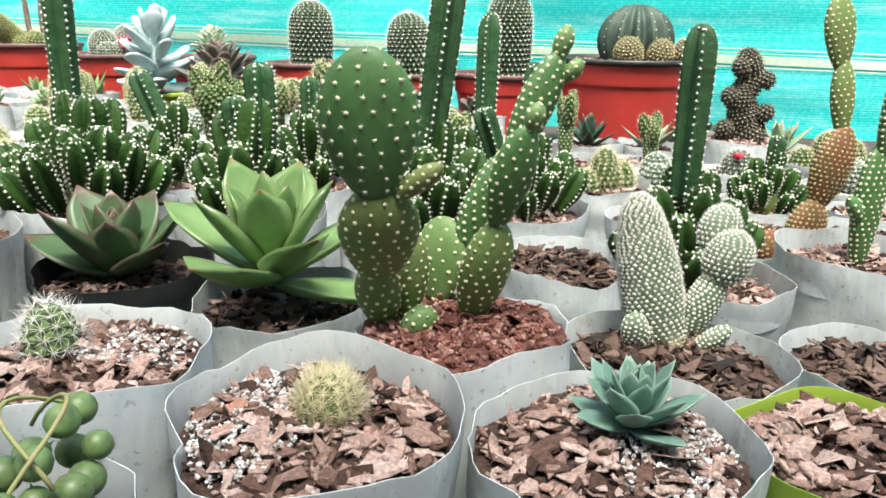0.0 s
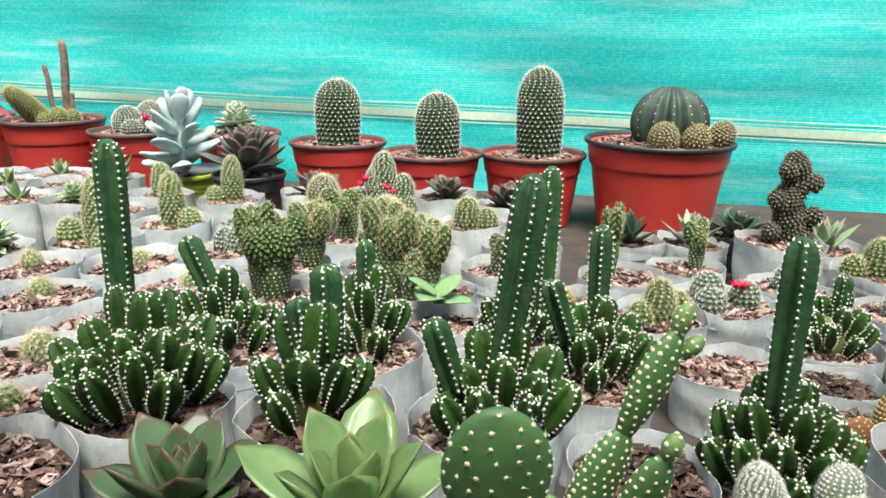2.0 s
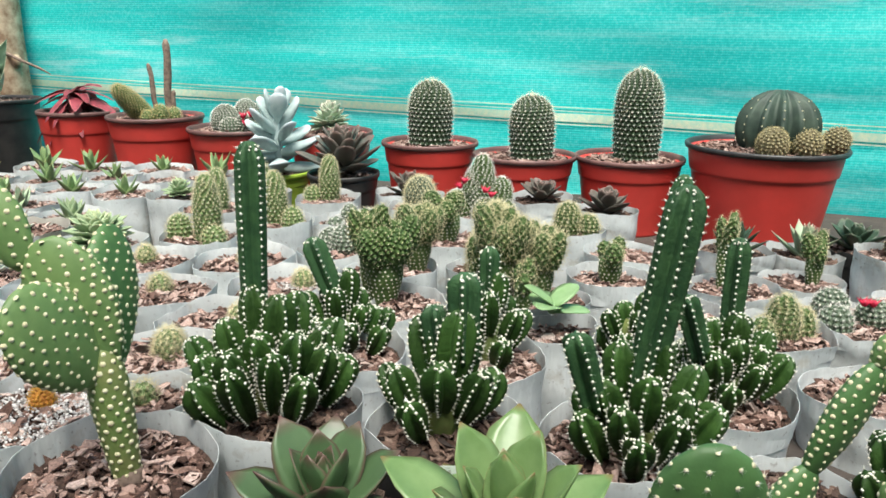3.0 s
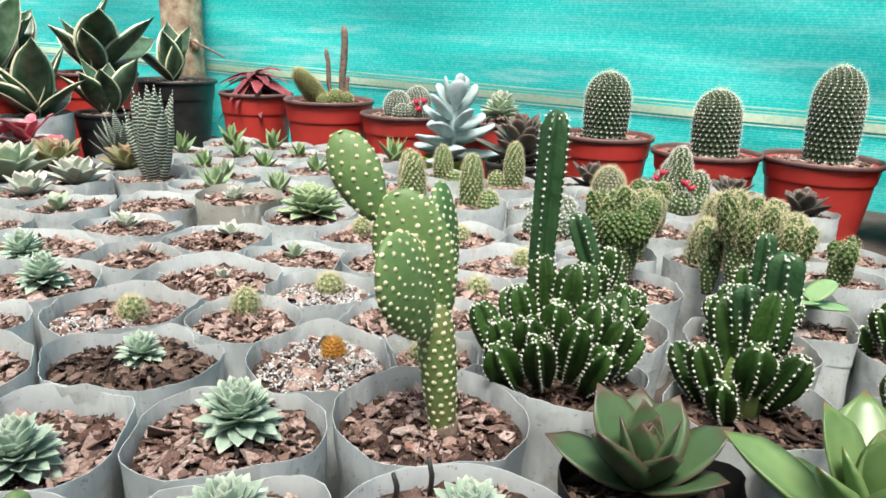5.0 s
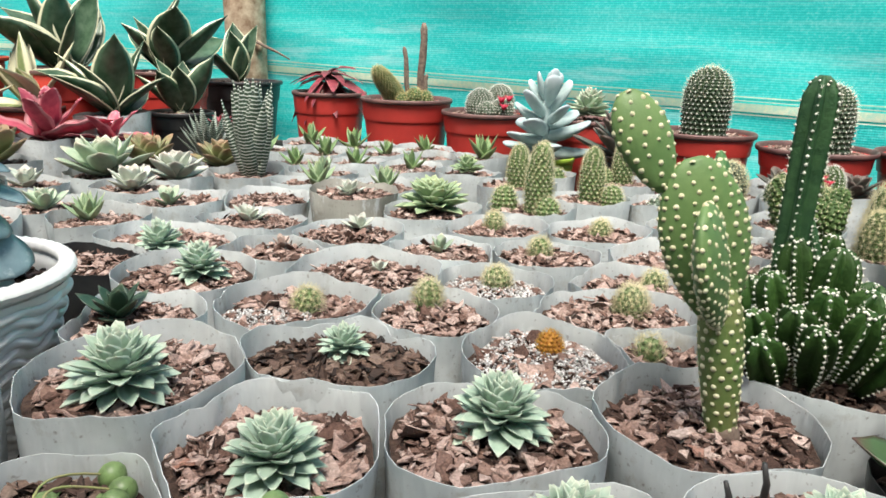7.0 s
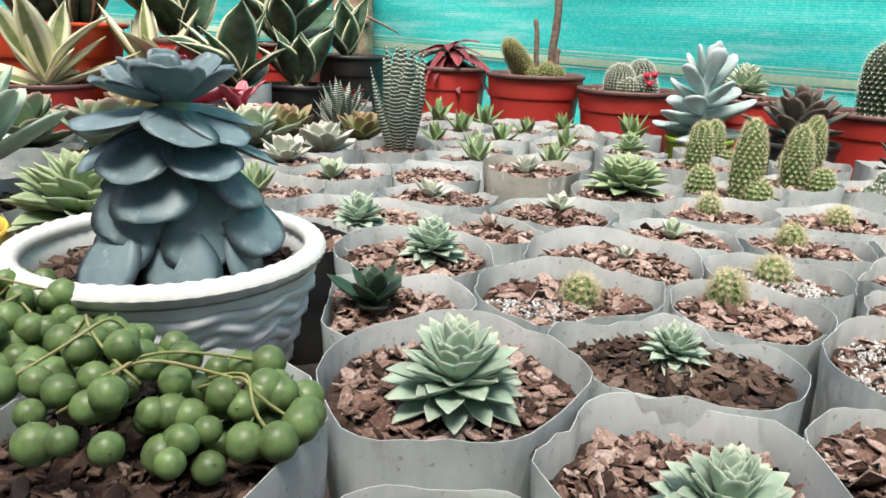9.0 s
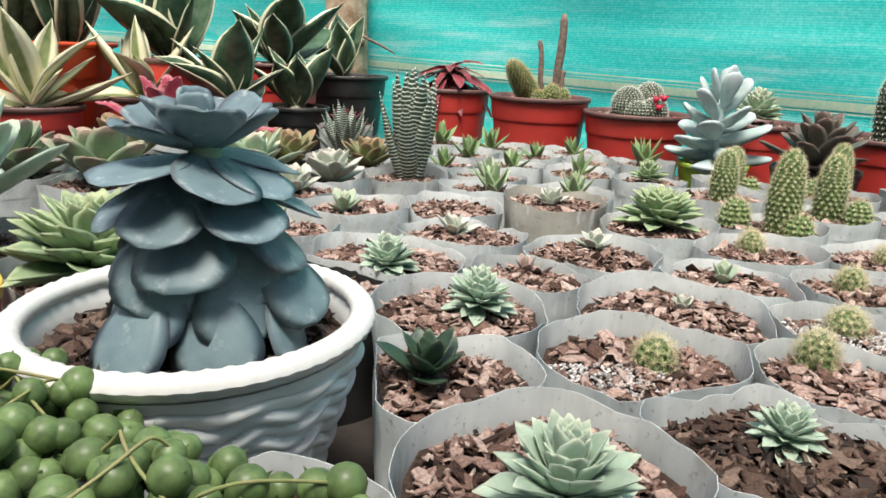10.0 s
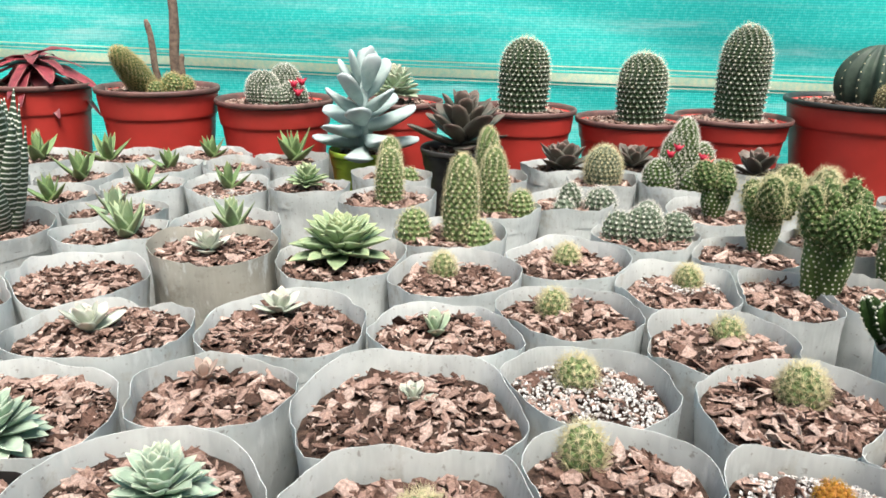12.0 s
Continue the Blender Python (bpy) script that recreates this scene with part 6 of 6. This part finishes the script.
# ---- towards the other end of the bed ----
bag(-0.848, 0.595, 0.046, small_aloe(0.06, SEMPBIG, 14), "potted_small_aloe", "spiky light green small aloe in a milky grow bag", S, at=(-0.865, 0.60))
bag(-0.915, 0.730, 0.046, fat_rosette(0.068, WHITEROS, 20), "potted_white_rosette", "whitish layered rosette in a milky grow bag", S)
bag(-0.915, 0.815, 0.048, fat_rosette(0.092, WHITEROS, 24), "potted_white_rosette", "broad whitish layered rosette in a milky grow bag", S, at=(-0.910, 0.808))
bag(-0.935, 0.615, 0.044, fat_rosette(0.06, PALEROS, 16), "potted_pale_rosette", "pale mint layered rosette in a milky grow bag", S)
bag(-1.045, 0.70, 0.046, fat_rosette(0.06, WHITEROS, 16), "potted_white_rosette", "whitish rosette in a milky grow bag of bark", S)
bag(-1.01, 0.795, 0.050, fat_rosette(0.12, PALEROS, 26), "potted_pale_rosette", "broad pale mint rosette spilling over its grow bag", S)
bag(-0.920, 0.930, 0.046, fat_rosette(0.09, OLIVEROS, 26, 0.5, 0.5), "potted_olive_rosette", "olive-bronze pointed rosette in a milky grow bag", S)
bag(-0.985, 0.995, 0.044, zebra(0.09, 26, 0.85), "potted_zebra_plant", "spreading white-banded zebra plant in a milky grow bag", S)
bag(-1.010, 0.885, 0.048, fat_rosette(0.10, OLIVEROS, 26, 0.5, 0.5), "potted_olive_rosette", "olive-bronze pointed rosette in a milky grow bag", S)
bag(-1.160, 0.985, 0.046, star_bromeliad(0.15, PINKBROM, 9, 8, -0.1, 0.27), "potted_pink_bromeliad", "flat pink star-shaped bromeliad in a grow bag", "bromeliad", rim=0.10)
bag(-1.255, 0.955, 0.048, star_bromeliad(0.22, PINKBROM, 10, 6, 0.05, 0.27, 0.01, 74), "potted_pink_bromeliad", "large pink star-shaped bromeliad with upright leaves in a grow bag", "bromeliad", rim=0.10)
bag(-1.07, 1.165, 0.042, star_bromeliad(0.09, CRIMSON), "potted_crimson_bromeliad", "small crimson star-shaped bromeliad in a grow bag", "bromeliad", rim=0.10)
bag(-1.25, 1.10, 0.060, snake_plant([(0.0, 0.0, 11)], SNAKE, 0.14, 0.056, 40), "potted_snake_plant", "dark variegated bird-nest snake plant in a milky grow bag", "snake plant", rim=0.125)
bag(-1.04, 0.60, 0.050, fat_rosette(0.12, GREYROS, 30, 0.6, 0.4), "potted_grey_rosette", "broad grey-green waxy rosette in a milky grow bag", S, rim=0.10)
bag(-1.13, 0.735, 0.052, fat_rosette(0.11, OLIVEROS, 28, 0.6, 0.4), "potted_olive_rosette", "olive waxy rosette in a milky grow bag", S, rim=0.10)
bag(-1.15, 0.60, 0.052, fat_rosette(0.12, GREYROS, 28, 0.6, 0.4), "potted_grey_rosette", "broad grey-green waxy rosette in a milky grow bag", S, rim=0.10)
bag(-0.945, 0.525, 0.050, None, "bark_filled_grow_bag", "milky plastic grow bag of pale bark", "grow bag", mulch="some")
bag(-0.740, 0.475, 0.046, None, "bark_filled_black_bag", "black plastic grow bag of bark chips", "grow bag", film=BLACKFILM, rim=0.084)
bag(-0.850, 0.395, 0.055, semp(0.135, 60, SEMPBIG, e_out=20, lift=0.07, rise=0.012, shrink=0.5, fall=0.8), "potted_large_rosette", "large fresh green many-leaved rosette beside the white pot", S, at=(-0.84, 0.385), rim=0.10)
bag(-0.965, 0.400, 0.056, lambda r, c, g: rosette(r, (c[0], c[1], c[2] + 0.03), SEMP, 16, 0.085, 0.042, 0.008, g, 0.5, 0.45, 0.12, 0.3, 8, 72, 0.35, 0.014, True), "potted_grey_echeveria", "large grey-green open rosette with thick leaves", S, rim=0.10)
nursery_pot(-0.895, 0.305, 0.052, 0.105, pearls([(0, 0, 0.004, 0.03)], 10), "red_pot_with_yellow_rim", "red plastic pot with a yellow rim and a green trailing succulent", "pot", mat=TERRA, rimmat=YELLOWRIM, group="loose pots in the bed")
bag(-0.630, 0.205, 0.050, pearls([(0.0, -0.006, 0.018, 0.036), (0.024, 0.006, 0.012, 0.026), (-0.02, 0.0, 0.022, 0.026)], 26), "potted_string_of_pearls", "string of pearls with round green leaves trailing over its grow bag", S, rim=0.102, mulch="dark")
bag(-0.745, 0.220, 0.050, pearls([(0.0, 0.0, 0.022, 0.04), (0.03, 0.01, 0.014, 0.028)], 42), "potted_string_of_pearls", "heaped string of pearls in a grow bag beside the white pot", S, rim=0.102, mulch="dark")
bag(-0.425, 0.180, 0.044, pearls([(-0.006, 0.004, 0.016, 0.030), (0.016, 0.014, 0.010, 0.016)], 24), "potted_string_of_pearls", "string of pearls trailing from a grow bag of dark bark", S, rim=0.092, mulch="dark")
bag(-0.530, 0.195, 0.048, pearls([(0.0, 0.01, 0.001, 0.022)], 7), "potted_string_of_pearls", "sparse string of pearls on bark in a milky grow bag", S, rim=0.082, mulch="dark")
bag(-0.090, 0.096, 0.038, pearls([(0.010, 0.016, 0.024, 0.014)], 10, (0.0034, 0.0046)), "potted_string_of_pearls", "small string of pearls at the very edge of the bed", S, rim=0.09, mulch="dark")

# ---- pots along the net ----
L_RED = "in a red plastic pot"
nursery_pot(-0.967, 1.404, 0.078, 0.160, star_bromeliad(0.150, DARKRED, 30, 4, -1.0, 0.20, 0.044, 36), "potted_red_bromeliad", "dark red bromeliad " + L_RED, "bromeliad")
nursery_pot(-0.788, 1.374, 0.092, 0.157, twig_cactus, "potted_cut_cactus", "cut brown stems and small yellow cacti " + L_RED, C)
nursery_pot(-0.614, 1.345, 0.091, 0.142, flowered([(-0.016, -0.01, 0.052, 0.05, 0, 0), (0.016, 0.016, 0.06, 0.05, 0, 0), (0.026, -0.02, 0.036, 0.042, 0.1, 0), (0.002, -0.035, 0.03, 0.034, 0, 0)], [(0.030, -0.040, 0.030), (0.042, -0.030, 0.032), (0.036, -0.044, 0.018)], 0.009), "potted_flowering_cactus", "grey cactus balls with red flowers " + L_RED, C)
nursery_pot(-0.430, 1.335, 0.078, 0.140, semp(0.11, 40, PALEROS, e_out=15), "potted_pale_rosette", "pale green rosette " + L_RED, S)
nursery_pot(-0.237, 1.280, 0.084, 0.134, cylinder_cactus(0.114, 0.076), "potted_pincushion_column", "thick dark pincushion cactus with white spines " + L_RED, C)
nursery_pot(-0.072, 1.240, 0.086, 0.122, cylinder_cactus(0.108, 0.073), "potted_pincushion_column", "short dark pincushion cactus with a rusty crown " + L_RED, C, at=(-0.060, 1.236))
nursery_pot(0.100, 1.240, 0.089, 0.123, cylinder_cactus(0.150, 0.076), "potted_pincushion_column", "tall dark pincushion cactus with white spines " + L_RED, C, at=(0.110, 1.244))
nursery_pot(0.298, 1.195, 0.119, 0.153, ball_cactus, "potted_ball_cactus", "ribbed blue-green ball cactus with offsets in a large red plastic pot", C, rimmat=BLACKPOT, at=(0.312, 1.195))
nursery_pot(-0.488, 1.215, 0.052, 0.085, jade, "potted_grey_leaf_plant", "powdery grey-blue thick-leaved plant in a lime green pot", S, mat=LIME, rimmat=LIME, group="loose pots in the bed")
nursery_pot(-0.360, 1.150, 0.058, 0.098, fat_rosette(0.14, PURPLE, 34, 0.55, 0.4, 6, 70, 0.15, 0.055, 0.24, True, rise=0.28), "potted_purple_rosette", "tall dusky brown-purple rosette in a black plastic pot", S, mat=BLACKPOT, rimmat=BLACKPOT, group="loose pots in the bed")
nursery_pot(-1.268, 1.555, 0.098, 0.165, snake_plant([(-0.01, 0.0, 6)], SNAKE, 0.15, 0.05, 36), "potted_snake_plant", "dark variegated snake plant in a black plastic pot by the post", "snake plant", mat=BLACKPOT, rimmat=BLACKPOT)
nursery_pot(-1.375, 1.13, 0.082, 0.195, snake_plant([(0.0, 0.0, 8)], SNAKE, 0.165, 0.066, 36), "potted_snake_plant", "tall dark green snake plant with pale margins in a red pot", "snake plant")
nursery_pot(-1.205, 1.235, 0.062, 0.12, snake_plant([(0.0, 0.0, 9)], SNAKE, 0.14, 0.058, 42), "potted_snake_plant", "dark snake plant with cream margins in a black pot", "snake plant", mat=BLACKPOT, rimmat=BLACKPOT)
nursery_pot(-1.30, 1.33, 0.085, 0.19, snake_plant([(0.0, 0.0, 9)], SNAKE, 0.16, 0.062, 36), "potted_snake_plant", "tall dark snake plant in a red pot behind the others", "snake plant")
nursery_pot(-1.385, 1.055, 0.062, 0.135, snake_plant([(0.0, 0.0, 10)], SNAKEY, 0.135, 0.042, 55), "potted_yellow_snake_plant", "yellow-margined bird-nest snake plant in a red pot", "snake plant")
nursery_pot(-1.455, 0.905, 0.070, 0.125, snake_plant([(0.0, 0.0, 13)], SNAKEY, 0.135, 0.042, 58), "potted_yellow_snake_plant", "broad yellow-margined bird-nest snake plant in a red pot", "snake plant")
nursery_pot(-1.60, 1.02, 0.15, 0.215, snake_plant([(0.0, 0.0, 9), (0.06, 0.04, 7), (-0.06, 0.05, 7)], SNAKE, 0.24, 0.05, 20), "planter_of_snake_plants", "large orange-red planter of upright snake plants", "planter", mat=ORANGEPOT, rimmat=ORANGEPOT)
nursery_pot(-1.545, 1.33, 0.09, 0.19, snake_plant([(0.0, 0.0, 9)], SNAKE, 0.19, 0.062, 34), "potted_snake_plant", "tall dark snake plant in a red pot by the net", "snake plant")


def white_pot(x, y, r, h):
    """White moulded pot with a basket weave and a rope rim."""
    POTS.append(dict(kind="white", x=x, y=y, r=r))
    root = thing("white_pot_with_blue_rosette", x, y, "slate-blue stacked rosette in a white basket-weave plastic pot", S)
    n, m = 208, 262
    g = Geo()
    lv = []
    for i in range(m + 1):
        q = i / m
        z = (h - 0.014) * q
        ring = []
        for j in range(n):
            a = 2 * math.pi * j / n
            row = q * 16.8 + 0.42 * math.sin(13 * a) * min(1.0, q * 6, (1 - q) * 6)
            k = max(0, min(15, math.floor(row)))
            f = row - math.floor(row)
            half = math.sqrt(max(0.0, 1 - (2 * f - 1) ** 2)) if row < 16 else 0.75
            over = 0.5 + 0.5 * math.cos(13 * a + math.pi * k) if row < 16 else 0.2
            rr = r * (0.44 + 0.475 * q ** 0.95) + half ** 0.7 * (0.0036 + 0.0030 * over)
            ring.append((rr * math.cos(a), rr * math.sin(a), z))
        lv.append(ring)
    pts, faces, _ = rings(lv, False, True)
    g.add(pts, faces)
    lathe(g, [(r * 0.925, h - 0.0142), (r * 0.955, h - 0.0138), (r * 0.95, h - 0.010), (r * 0.90, h - 0.01), (r * 0.86, h - 0.02), (r * 0.84, h - 0.034)], 72)
    part("pot", g, WHITEPOT, root)
    g = Geo()
    lv = []
    for k in range(10):
        b = 2 * math.pi * k / 10
        ring = []
        for j in range(180):
            a = 2 * math.pi * j / 180
            tw = 1 + 0.08 * math.sin(58 * a + b)
            ring.append(((r * 0.945 + 0.0054 * tw * math.cos(b)) * math.cos(a), (r * 0.945 + 0.0054 * tw * math.cos(b)) * math.sin(a), h - 0.008 + 0.0050 * tw * math.sin(b)))
        lv.append(ring)
    lv.append(lv[0])
    pts, faces, _ = rings(lv, False)
    g.add(pts, faces)
    part("rope_rim", g, WHITEPOT, root, "white twisted rope rim")
    rng = random.Random(4)
    fill(root, lambda a: r * 0.86, h - 0.022, "dark", rng, 1.7, mound=0.006)
    slate_rosette(root, (0.006, 0.0, h - 0.020), rng)


white_pot(-0.720, 0.318, 0.075, 0.126)

for k, b in enumerate(POTS):
    if b["kind"] == "bag":
        build_bag(b, k)
    elif b["kind"] == "pot":
        build_pot(b, k)
